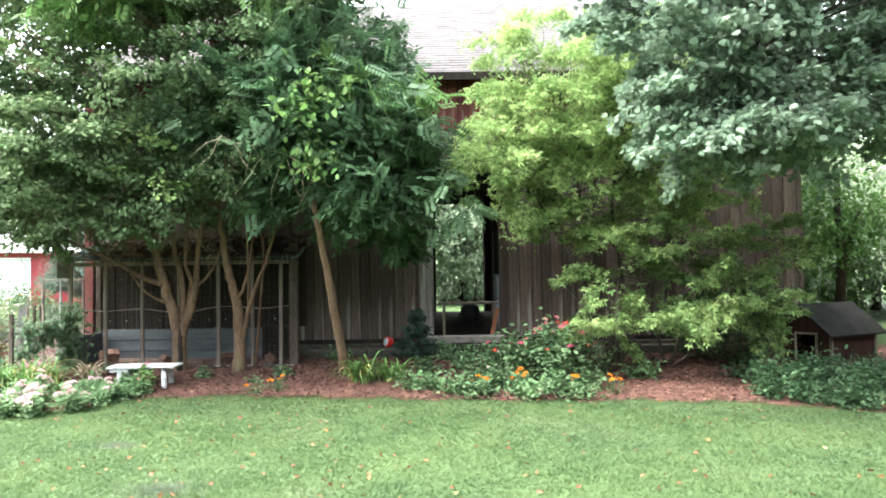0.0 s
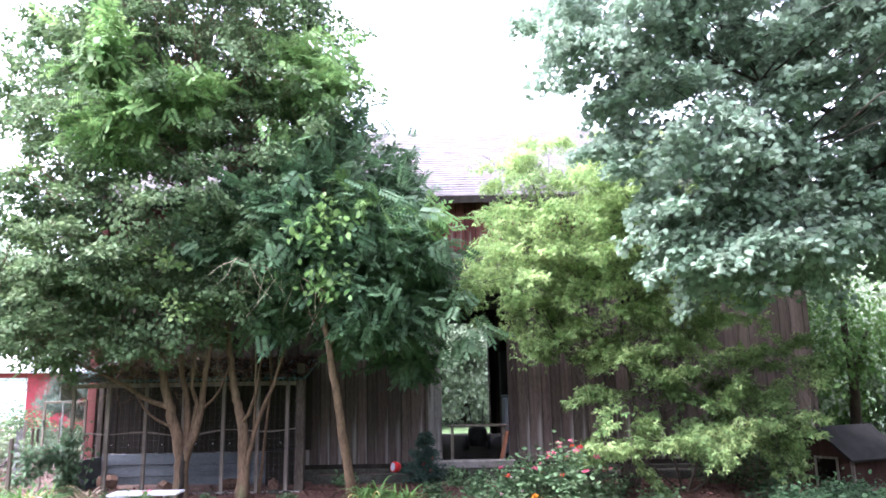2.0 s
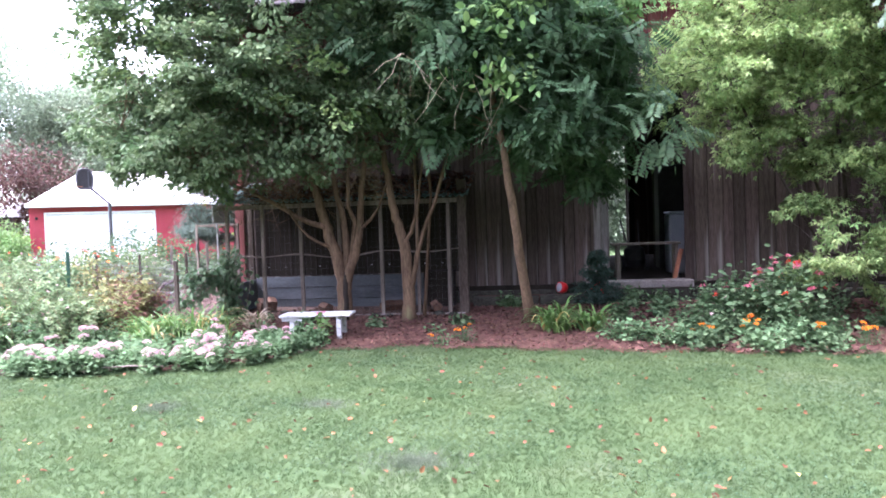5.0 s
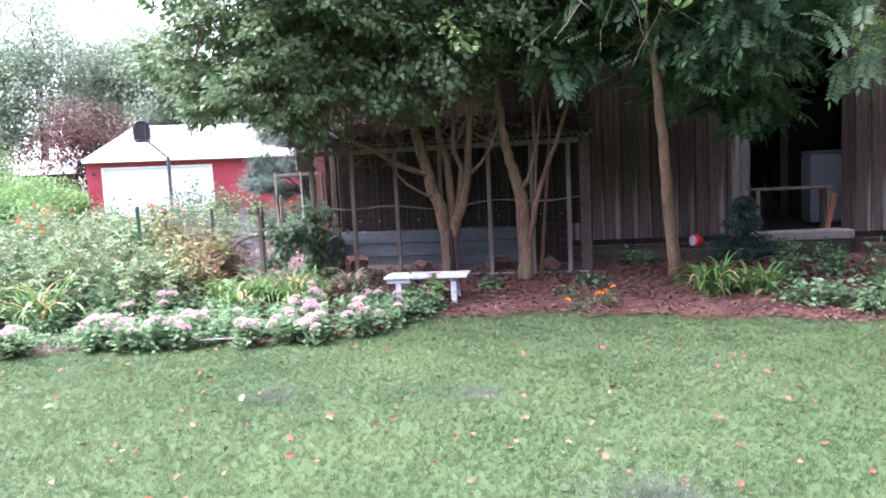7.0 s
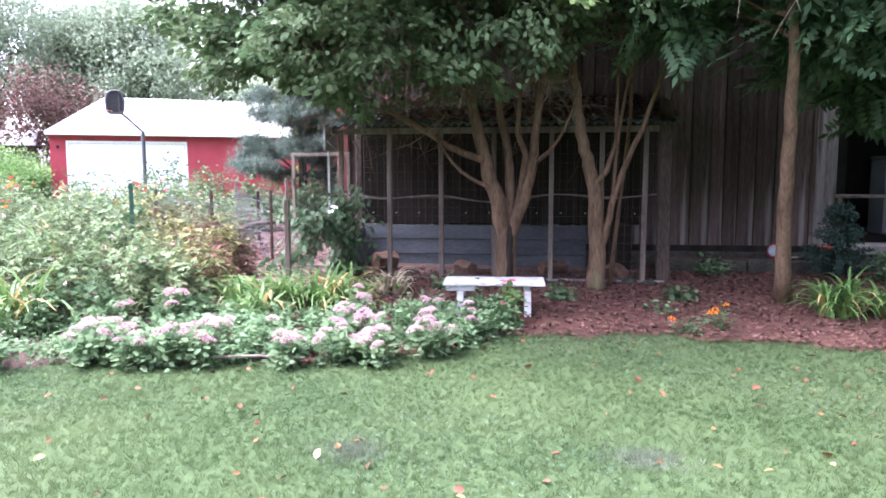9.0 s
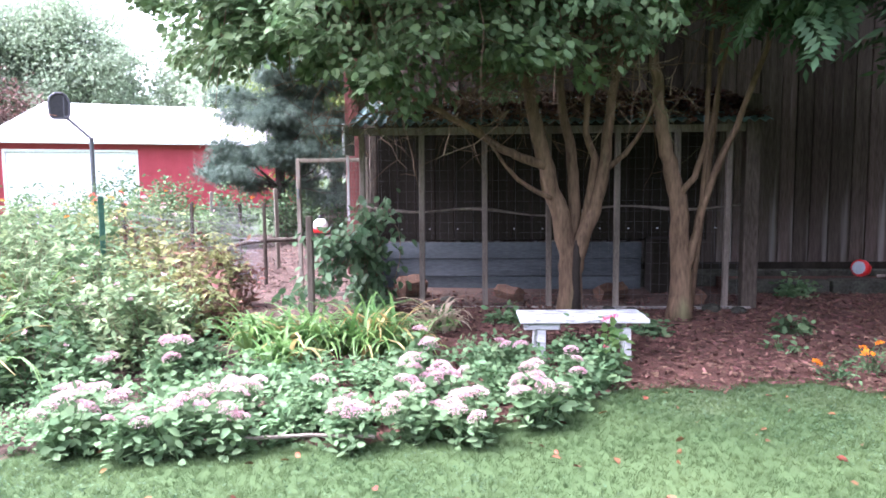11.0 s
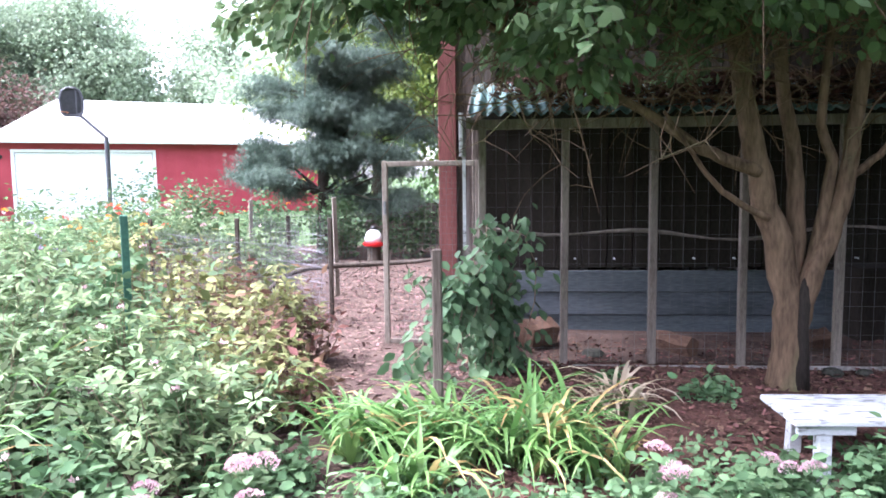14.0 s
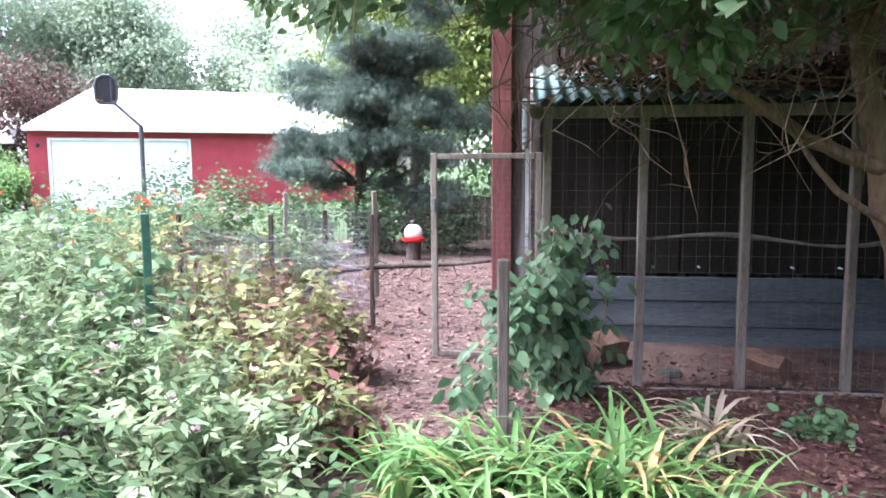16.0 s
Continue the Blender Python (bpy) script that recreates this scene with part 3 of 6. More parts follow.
for s in (1, -1):
    ys = lambda y: y if s == 1 else 10 - y
    v = [(x, ys(y), z + dz) for x in (BARN_L - 0.4, BARN_R + 0.4) for y, z in ((e0.y, e0.z), (e1.y, e1.z)) for dz in (0, 0.07)]
    deck.add(v, [(0, 1, 3, 2), (4, 6, 7, 5), (0, 4, 5, 1), (2, 3, 7, 6), (1, 5, 7, 3), (0, 2, 6, 4)])
roof = part("roof", deck, M["darkroof"], barn)
g = Geo()
rows = 34
for r in range(rows):
    t0 = r / rows
    y0 = e0.y + (e1.y - e0.y) * t0
    z0 = e0.z + (e1.z - e0.z) * t0 + 0.095
    dy, dz = (e1.y - e0.y) / rows * 1.25, (e1.z - e0.z) / rows * 1.25
    x = BARN_L - 0.42 + (r % 2) * 0.15
    while x < BARN_R + 0.4:
        w = 0.3
        g.add([(x, y0, z0), (x + w - 0.008, y0, z0), (x + w - 0.008, y0 + dy, z0 + dz - 0.014), (x, y0 + dy, z0 + dz - 0.014), (x, y0, z0 - 0.02), (x + w - 0.008, y0, z0 - 0.02)], [(0, 1, 2, 3), (4, 5, 1, 0)])
        x += w
part("shingles", g, M["shingle"], roof, "pale grey asphalt shingles")["kind"] = "stuff"

# retaining kerb before the barn wall
kerb = thing("timber_ledge", "dark mossy timber ledge along the foot of the barn wall", "ledge", m=pose(0, 14.55, 0))
for i, (a, b) in enumerate([(-2.75, -1.55), (-1.53, -0.35), (1.35, 3.2), (3.22, 5.2), (5.22, 7.4)]):
    part("timber", Geo().box(a, b, 0, 0.2, -0.3, 0.10 + 0.01 * (i % 2), bevel=0.02), M["foundation"], kerb)
part("fill", Geo().box(-2.7, -0.4, 0.2, 0.62, -0.3, 0.07), M["mulch"], kerb)
part("fill", Geo().box(1.4, 7.3, 0.2, 0.62, -0.3, 0.07), M["mulch"], kerb)


# ---- poultry pen against the barn ----
PEN_Y, PEN_H = 13.7, 1.92
pen = thing("poultry_pen", "lean-to wire poultry pen with grey posts and green corrugated roof", "chicken pen", m=pose(0, PEN_Y, 0))
POST_X = (-7.03, -6.37, -5.67, -4.97, -4.24, -3.6, -3.07)
for x in POST_X:
    r = random.uniform(-0.6, 0.6)
    part("post", Geo().box(-0.03, 0.03, -0.03, 0.03, 0, PEN_H + 0.12, bevel=0.006), M["pole"], pen, m=pose(x, 0, -0.13, 0, r, 0))
part("corner_post", Geo().box(-0.08, 0.08, -0.07, 0.07, 0, 2.35, bevel=0.012), M["barkdark"], pen, "thick dark corner post", m=pose(-2.82, 0.02, -0.13))
part("corner_post", Geo().box(-0.05, 0.05, -0.04, 0.04, 0, 2.2, bevel=0.012), M["barkdark"], pen, m=pose(-7.09, 1.3, -0.13))
part("top_rail", Geo().box(-7.12, -2.78, -0.02, 0.02, PEN_H - 0.09, PEN_H - 0.01, bevel=0.006), M["pole"], pen)
part("base_board", Geo().box(-7.1, -2.8, -0.06, -0.033, -0.14, -0.05, bevel=0.006), M["concrete"], pen)
g = Geo()
zz = lambda x: 1.0 + 0.035 * math.sin(x * 4.1) + 0.03 * math.sin(x * 1.7 + 1) - 0.0
g.tube([(x, 0.12, zz(x)) for x in np.linspace(-7.0, -2.85, 26)], [0.014 + 0.005 * math.sin(i) for i in range(26)], 6)
part("perch", g, M["pole"], pen, "crooked bare branch used as a perch", smooth=True)
g = Geo()
for x in np.arange(-7.0, -2.84, 0.0925):
    g.box(x - 0.0009, x + 0.0009, 0.036, 0.038, -0.1, PEN_H - 0.1)
for z in np.arange(-0.05, PEN_H - 0.1, 0.115):
    g.box(-7.05, -2.84, 0.0385, 0.0405, z - 0.0007, z + 0.0007)
part("wire_mesh", g, M["wire"], pen, "welded wire netting")["kind"] = "stuff"
knob = Geo().tube([(0, 0.03, 0), (0, -0.02, 0)], [0.008, 0.006], 6).mesh("insulator", M["whitepaint"])
for x in np.arange(-6.9, -2.9, 0.31):
    part("insulator", knob, None, pen, m=pose(x, 0, 0.8))
# Boards added in near-black, carrying the pen's inner shade in their colour.
shade_lining = Geo().box(0, 0.24, 1.4, 1.43, 0.55, 2.25, bevel=0.004).mesh("shade_board", M["shade_black"])
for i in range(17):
    part("shade_board", shade_lining, None, pen, m=pose(-7.05 + i * 0.247, 0.004 * (i % 2), 0))
part("edge_trim", Geo().box(-7.19, -7.16, -0.22, 0.35, PEN_H - 0.3, PEN_H + 0.03, bevel=0.004).box(-7.17, -7.145, -0.12, -0.1, 0.9, PEN_H - 0.3), M["whitepaint"], pen, "ragged white painted edge board")
# corrugated roof, sloping to the front
roofz = lambda y: PEN_H + 0.02 + (y + 0.22) * 0.26
nx = 360
xs = np.linspace(-7.12, -2.7, nx)
v, f = [], []
for j, y in enumerate((-0.24, 1.46)):
    for x in xs:
        v.append((x, y, roofz(y) + 0.017 * math.cos(x * 2 * math.pi / 0.105)))
for j, y in enumerate((-0.24, 1.46)):
    for x in xs:
        v.append((x, y, roofz(y) + 0.017 * math.cos(x * 2 * math.pi / 0.105) - 0.004))
for i in range(nx - 1):
    f += [(i, i + 1, nx + i + 1, nx + i), (2 * nx + i, 3 * nx + i, 3 * nx + i + 1, 2 * nx + i + 1), (i, 2 * nx + i, 2 * nx + i + 1, i + 1)]
part("roof", Geo().add(v, f), M["tin"], pen, "green corrugated roofing sheet", smooth=True)
part("rafter", Geo().box(-7.14, -7.1, -0.1, 1.45, 0, 0.09), M["pole"], pen, m=pose(0, 0, PEN_H - 0.06, 14.5))
for i, (z0, z1) in enumerate([(-0.12, 0.1), (0.105, 0.33), (0.335, 0.54)]):
    part("back_panel", Geo().box(-7.0, -3.7, 1.28 - 0.02 * i, 1.31 - 0.02 * i, z0, z1, bevel=0.006), M["bluepanel"], pen, "dull blue grey boards along the back")
part("side_panel", Geo().box(-7.06, -7.03, 0.1, 1.4, -0.1, 0.5, bevel=0.005), M["bluepanel"], pen)
# Solid box in the same near-black, its dark inside put into colour.
part("nest_box", Geo().box(-3.65, -3.1, 0.9, 1.3, -0.12, 0.6, bevel=0.01), M["shade_black"], pen)
rl = np.random.default_rng(5)
n = 5200
px, py = rl.uniform(-6.9, -2.7, n), rl.uniform(-0.24, 1.4, n)
keep = rl.random(n) < np.clip((px + 6.9) * 0.9 + py * 0.5, 0.02, 1)
px, py = px[keep], py[keep]
scatter("dead_leaves", CURL, np.stack([px, py + PEN_Y, roofz(py) + 0.02 + rl.uniform(0, 0.05, len(px))], 1), rl.normal(0, 1, (len(px), 3)) * (1, 1, 0.3), 0.07, M["roofleaf"], rl, tilt=0.4)
tagged(bpy.data.objects["dead_leaves"], "layer of brown dead leaves on the corrugated roof", "leaves", kind="stuff")
pen_floor = tagged(sheet("pen_ground", np.linspace(-7.05, -2.9, 20), np.linspace(13.72, 15.1, 8), 0.035, M["dirt"]), "bare dirt inside the pen", "soil", kind="structure")
for x, y, s, w in ((-6.55, 14.25, 0.14, 1.1), (-5.4, 14.1, 0.09, 2.2), (-4.2, 14.25, 0.10, 2.0), (-3.35, 14.0, 0.1, 2.2)):
    st = thing("log", "short grey split log on the dirt of the pen", "log", m=pose(x, y, float(ground_z(x, y)) + 0.03 + s * 0.9, 0, 0, x * 77))
    part("wood", Geo().tube([(-s * w, 0, 0), (-s * w * 0.3, 0.01, 0.01), (s * w * 0.4, 0, 0), (s * w, 0.01, 0)], [s * 0.9, s * 1.0, s * 0.94, s * 1.02], 5), M["splitwood"], st)
for x, y, s in ((-6.1, 13.95, 0.09), (-3.25, 13.55, 0.1), (-3.0, 13.45, 0.08), (-4.1, 13.52, 0.06), (-4.35, 13.5, 0.075)):
    st = thing("stone", "rough grey fieldstone by the pen", "stone", m=pose(x, y, float(ground_z(x, y)) + 0.02, 0, 0, x * 50))
    part("rock", Geo().lathe([(s * 0.9, -0.03), (s * 1.1, s * 0.25), (s * 0.8, s * 0.6), (s * 0.3, s * 0.75)], n=7), M["foundation"], st)

# ---- gate, post and fence of the run ----
gate = thing("gate", "open grey wooden gate frame with wire netting", "gate", m=pose(-7.93, 14.35, -0.05, 0, 0, -6))
part("frame", Geo().box(0, 0.05, 0, 0.035, 0, 1.66, bevel=0.005), M["pole"], gate)
part("frame", Geo().box(0.84, 0.89, 0, 0.035, 0, 1.66, bevel=0.005), M["pole"], gate)
part("frame", Geo().box(0.052, 0.838, 0, 0.035, 0.005, 0.05, bevel=0.005), M["pole"], gate)
part("frame", Geo().box(0.052, 0.838, 0, 0.035, 1.61, 1.655, bevel=0.005), M["pole"], gate)
g = Geo()
for x in np.arange(0.08, 0.84, 0.05):
    g.box(x - 0.0008, x + 0.0008, 0.036, 0.038, 0.02, 1.63)
for z in np.arange(0.06, 1.63, 0.05):
    g.box(0.05, 0.84, 0.0385, 0.0405, z - 0.0008, z + 0.0008)
part("netting", g, M["wire"], gate)["kind"] = "stuff"
part("latch", Geo().box(0.012, 0.04, -0.02, -0.002, 1.18, 1.3, bevel=0.003), M["wire"], gate, "small metal latch")
gp = thing("gate_post", "short grey square post grown over with vine", "post", m=pose(-7.27, 12.25, -0.3))
part("shaft", Geo().box(-0.03, 0.03, -0.03, 0.03, 0, 1.33, bevel=0.008), M["board"], gp)
for x, y, h, mat, nm, lab in ((-8.97, 17.1, 1.35, "pole", "fence_post", "thin grey fence post of the poultry run"), (-9.68, 13.1, 1.35, "greenpost", "fence_stake", "green painted steel fence stake"),
                             (-9.75, 17.6, 1.1, "barkdark", "fence_post", "dark leaning fence post wrapped in netting"), (-10.6, 18.5, 1.3, "pole", "fence_post", "thin grey fence post of the poultry run")):
    st = thing(nm, lab, "post", m=pose(x, y, float(ground_z(x, y)) - 0.05, 0, random.uniform(-2, 2), 30))
    part("shaft", Geo().box(-0.028, 0.028, -0.02, 0.02, 0, h, bevel=0.005), M[mat], st)
net = thing("wire_fence", "slack chicken wire netting between the fence posts", "fence", m=pose(-9.9, 13.6, 0))
g = Geo()
rn = np.random.default_rng(4)
for (ax, ay), (bx, by) in (((0, 0), (0.9, 1.8)), ((0.15, 4.0), (0.93, 3.5)), ((0.9, 1.8), (-0.7, 4.9)), ((1.35, 3.7), (-0.7, 4.9))):
    L = math.hypot(bx - ax, by - ay)
    for k in range(int(L / 0.07)):
        t = k * 0.07 / L
        x, y = ax + (bx - ax) * t, ay + (by - ay) * t
        g.box(x - 0.0012, x + 0.0012, y - 0.0012, y + 0.0012, -0.2, 0.98 + 0.05 * math.sin(k * 0.3))
    for z in np.arange(-0.15, 1.0, 0.07):
        g.tube([(ax, ay, z), ((ax + bx) / 2, (ay + by) / 2, z - 0.03), (bx, by, z)], 0.0012, 3)
part("netting", g, M["wire"], net)["kind"] = "stuff"

bn = thing("bird_netting", "grey plastic bird netting draped between garden posts", "netting", m=pose(-10.6, 15.2, -0.1))
g = Geo()
for k in range(90):
    x = k * 0.022
    top = 0.95 + 0.1 * math.sin(x * 3.1) + 0.05 * math.sin(x * 9)
    g.tube([(x, 0.12 * math.sin(x * 5), 0.1), (x + 0.03, 0.12 * math.sin(x * 5 + 0.5), top * 0.6), (x - 0.02, 0.12 * math.sin(x * 5 + 0.2), top)], 0.0016, 3)
for k in range(34):
    z = 0.12 + k * 0.026
    g.tube([(x, 0.12 * math.sin(x * 5 + z), z + 0.04 * math.sin(x * 4 + k)) for x in np.linspace(0, 1.95, 12)], 0.0014, 3)
part("netting", g, M["greynet"], bn)["kind"] = "stuff"
for x in (0.0, 0.95, 1.95):
    part("stake", Geo().box(x - 0.02, x + 0.02, 0.16, 0.2, -0.1, 1.15, bevel=0.004), M["barkdark"], bn)

fb = thing("fallen_branch", "dark crooked branch propped from the earth to the barn corner", "branch")
g = Geo()
g.tube([(-9.6, 15.55, -0.12), (-9.42, 15.53, 0.2), (-9.2, 15.5, 0.42), (-8.95, 15.5, 0.5), (-8.6, 15.5, 0.53), (-8.1, 15.5, 0.55), (-7.75, 15.42, 0.58), (-7.5, 15.25, 0.63)], [0.03, 0.03, 0.032, 0.034, 0.03, 0.028, 0.022, 0.018], 8)
rf = np.random.default_rng(19)
for i in range(22):
    q = (-8.95 + i * 0.06, 15.5, 0.51 + i * 0.003)
    g.tube(wander(q, (q[0] + rf.normal(0, 0.12), q[1] + rf.normal(0, 0.1), q[2] + rf.uniform(-0.16, 0.14)), rf, 3), [0.008, 0.006, 0.004, 0.002], 4)
part("stem", g, M["barkdark"], fb, smooth=True)
feeder = thing("poultry_feeder", "white plastic poultry waterer with red tray on dark stand", "feeder", m=pose(-9.08, 20.6, float(ground_z(-9.08, 20.6)) - 0.24))
# Support added to carry the tray; no stump is known here.
part("stand", Geo().lathe([(0.13, 0.24), (0.12, 0.4), (0.13, 0.56)], n=12), M["barkdark"], feeder, "dark support added under the tray")
part("tray", Geo().lathe([(0.14, 0.562), (0.19, 0.59), (0.2, 0.63), (0.17, 0.635), (0.16, 0.62)], n=20), M["red"], feeder, "red plastic tray", smooth=False)
part("tank", Geo().lathe([(0.15, 0.646), (0.155, 0.72), (0.14, 0.78), (0.09, 0.84), (0.05, 0.86)], n=20), M["white"], feeder, "milky white tank", smooth=True)
part("cap", Geo().lathe([(0.055, 0.862), (0.055, 0.9), (0.03, 0.93)], n=12), M["black"], feeder)

fence = thing("board_fence", "low weathered board fence behind the run", "fence", m=pose(-9.9, 24.2, 0))
bm_ = Geo().box(0, 0.13, 0, 0.02, -0.2, 0.85, bevel=0.004).mesh("board", M["board"])
for i in range(22):
    part("board", bm_, None, fence, m=pose(i * 0.14, 0, random.uniform(-0.03, 0.03)))
part("rail", Geo().box(0, 3.1, 0.022, 0.06, 0.5, 0.58), M["board"], fence)

# ---- white bench ----
bench = thing("bench", "low white wooden bench with peeling paint on the mulch", "bench", m=pose(-4.86, 11.86, -0.2, 0, 0, 2))
BH = 0.4
for i in range(3):
    y0 = -0.235 + i * 0.158
    part("slat", Geo().box(-0.53, 0.53, y0, y0 + 0.145, BH - 0.032, BH + 0.003 * (i % 2), bevel=0.005), M["whitepaint"], bench)
part("apron", Geo().box(-0.5, -0.2, -0.2, -0.172, BH - 0.09, BH - 0.034, bevel=0.004), M["whitepaint"], bench)
for s in (-1, 1):
    x = s * 0.33
    part("cross_rail", Geo().box(x - 0.02, x + 0.02, -0.17, 0.19, BH - 0.085, BH - 0.034, bevel=0.004), M["whitepaint"], bench)
    for yy, ry in ((-0.17, 7), (0.19, -7)):
        part("leg", Geo().box(-0.035, 0.035, -0.035, 0.035, -BH + 0.085, 0, bevel=0.006), M["whitepaint"], bench, m=pose(x + s * 0.02, yy * 0.9, BH - 0.087, -ry * 0.5, -s * 1, 0))
    part("foot_board", Geo().box(x - 0.07 + s * 0.04, x + 0.07 + s * 0.04, -0.2, 0.2, 0, 0.03, bevel=0.008), M["whitepaint"], bench)

# ---- garage ----
GX, GY, GA = -20.385, 35.037, 31.66
gar = thing("garage", "red garage with a white overhead door and pale hipped roof", "garage", m=pose(GX, GY, 0, 0, 0, GA), kind="structure")
L0, L1, GE = -5.0, 7.3, 2.84
D0, D1, DT = -4.29, 0.34, 2.49
part("wall", Geo().box(L0, D0 - 0.1, 0, 0.15, -0.3, GE).box(D1 + 0.1, L1, 0, 0.15, -0.3, GE).box(D0 - 0.1, D1 + 0.1, 0, 0.15, DT + 0.1, GE)
     .box(L0, L0 + 0.15, 0.15, 7.5, -0.3, GE).box(L1 - 0.15, L1, 0.15, 7.5, -0.3, GE).box(L0, L1, 7.5, 7.65, -0.3, GE), M["garagered"], gar)
for x in np.arange(L0 + 0.2, L1, 0.3):
    if not D0 - 0.15 < x < D1 + 0.15:
        part("batten", Geo().box(x - 0.012, x + 0.012, -0.012, -0.003, -0.3, GE - 0.12), M["garagered"], gar)
door = part("door", Geo().box(D0 + 0.01, D1 - 0.01, 0.08, 0.1, -0.2, DT - 0.01), M["white"], gar, "white overhead garage door")
for r in range(4):
    z0 = -0.2 + r * (DT + 0.2) / 4
    part("panel", Geo().box(D0 + 0.02, D1 - 0.02, 0.045, 0.078, z0 + 0.01, z0 + (DT + 0.2) / 4 - 0.01, bevel=0.01), M["white"], door)
part("trim", Geo().box(D0 - 0.1, D0, -0.03, 0.12, -0.3, DT + 0.1).box(D1, D1 + 0.1, -0.03, 0.12, -0.3, DT + 0.1).box(D0, D1, -0.03, 0.12, DT, DT + 0.1), M["white"], gar)
part("gutter", Geo().box(L0 - 0.12, L1 + 0.3, -0.52, -0.42, GE - 0.03, GE + 0.1, bevel=0.02), M["white"], gar, "white gutter")
part("soffit", Geo().box(L0 - 0.1, L1 + 0.28, -0.42, 0, GE, GE + 0.04), M["white"], gar)
RZ = 4.74
ra, rb = L0 + 2.2, L1 - 2.2
v = [(L0 - 0.12, -0.45, GE + 0.06), (L1 + 0.3, -0.45, GE + 0.06), (L1 + 0.3, 8.1, GE + 0.06), (L0 - 0.12, 8.1, GE + 0.06), (ra, 3.8, RZ), (rb, 3.8, RZ)]
part("roof", Geo().add(v, [(0, 1, 5, 4), (1, 2, 5), (2, 3, 4, 5), (3, 0, 4), (3, 2, 1, 0)]), M["garageroof"], gar, "pale grey shingled hip roof")
for r in range(26):
    t = r / 26
    xa, xb = (L0 - 0.12) * (1 - t) + ra * t, (L1 + 0.3) * (1 - t) + rb * t
    y, z = -0.45 + 4.25 * t, GE + 0.07 + (RZ - GE - 0.06) * t
    part("shingle_row", Geo().add([(xa, y, z + 0.012), (xb, y, z + 0.012), (xb, y + 0.17, z + 0.09), (xa, y + 0.17, z + 0.09), (xa, y, z - 0.01), (xb, y, z - 0.01)], [(0, 1, 2, 3), (4, 5, 1, 0)]), M["garageroof"], gar)
part("lamp", Geo().lathe([(0.03, 0), (0.07, 0.1), (0.03, 0.14)], n=10), M["black"], gar, "small black wall lamp", m=pose(L0 + 0.3, -0.08, 2.25))

hoop = thing("basketball_hoop", "dark steel basketball post with bent arm and fan-shaped backboard", "basketball hoop", m=pose(-17.95, 28.0, 0))
part("pole", Geo().tube([(0, 0, -0.3), (0, 0, 2.69)], 0.065, 10), M["steel"], hoop)
part("arm", Geo().tube([(0, 0, 2.66), (-0.75, -0.15, 3.38)], 0.045, 8), M["steel"], hoop)
part("bracket", Geo().box(-0.8, -0.7, -0.2, -0.12, 3.3, 4.0, bevel=0.01), M["steel"], hoop)
pv = [(-0.2, 0), (0.2, 0), (0.27, 0.12), (0.29, 0.45), (0.23, 0.66), (0.1, 0.76), (-0.1, 0.76), (-0.23, 0.66), (-0.29, 0.45), (-0.27, 0.12)]
n = len(pv)
g = Geo().add([(x, y, z) for y in (0, 0.03) for x, z in pv], [tuple(range(n)), tuple(range(2 * n - 1, n - 1, -1))] + [(i, n + i, n + (i + 1) % n, (i + 1) % n) for i in range(n)])
bb = part("backboard", g, M["black"], hoop, "fan-shaped backboard wrapped in black plastic", m=pose(-0.82, -0.26, 3.28, 0, 0, 35))
g = Geo()
for i in range(n):
    a, b = pv[i], pv[(i + 1) % n]
    g.tube([(a[0], -0.02, a[1]), (b[0], -0.02, b[1])], 0.035, 6)
part("frame", g, M["steel"], bb)
part("rim", Geo().tube([(-1.0 + 0.22 * math.cos(a), -0.55 + 0.22 * math.sin(a), 3.35) for a in np.linspace(0, 2 * math.pi, 17)], 0.01, 5, cap=False), M["orangewood"], hoop)

# ---- doghouse ----
dog = thing("doghouse", "small dark brown gabled doghouse with pale trim and dark roof", "doghouse", m=pose(6.75, 12.75, -0.2, 0, 0, 27))
DL, DW, DH, DP = 1.25, 1.0, 0.72, 1.12
part("wall", Geo().box(0, DL, 0, 0.03, 0.02, DH).box(0, DL, DW - 0.03, DW, 0.02, DH).box(DL - 0.03, DL, 0.03, DW - 0.03, 0.02, DH)
     .box(0, 0.03, 0.03, 0.28, 0.02, DH).box(0, 0.03, 0.66, DW - 0.03, 0.02, DH).box(0, 0.03, 0.28, 0.66, 0.62, DH)
     .add([(x, y, z) for x in (0, 0.03) for y, z in ((0, DH), (DW, DH), (DW / 2, DP - 0.06))], [(0, 1, 2), (5, 4, 3), (0, 2, 5, 3), (1, 4, 5, 2)]), M["brownwall"], dog)
part("floor", Geo().box(0.03, DL - 0.03, 0.03, DW - 0.03, 0, 0.04), M["shade_black"], dog)
for y in (0.245, 0.66):
    part("door_trim", Geo().box(-0.03, -0.003, y, y + 0.04, 0.02, 0.64, bevel=0.004), M["pole"], dog, "pale wooden trim")
part("door_trim", Geo().box(-0.03, -0.003, 0.29, 0.655, 0.6, 0.64, bevel=0.004), M["pole"], dog, "pale wooden trim")
for x, y in ((-0.02, -0.02), (DL - 0.03, -0.02), (-0.02, DW - 0.03)):
    part("corner_trim", Geo().box(x, x + 0.05, y - 0.01, y + 0.045, 0, DH - 0.02, bevel=0.004), M["pole"], dog)
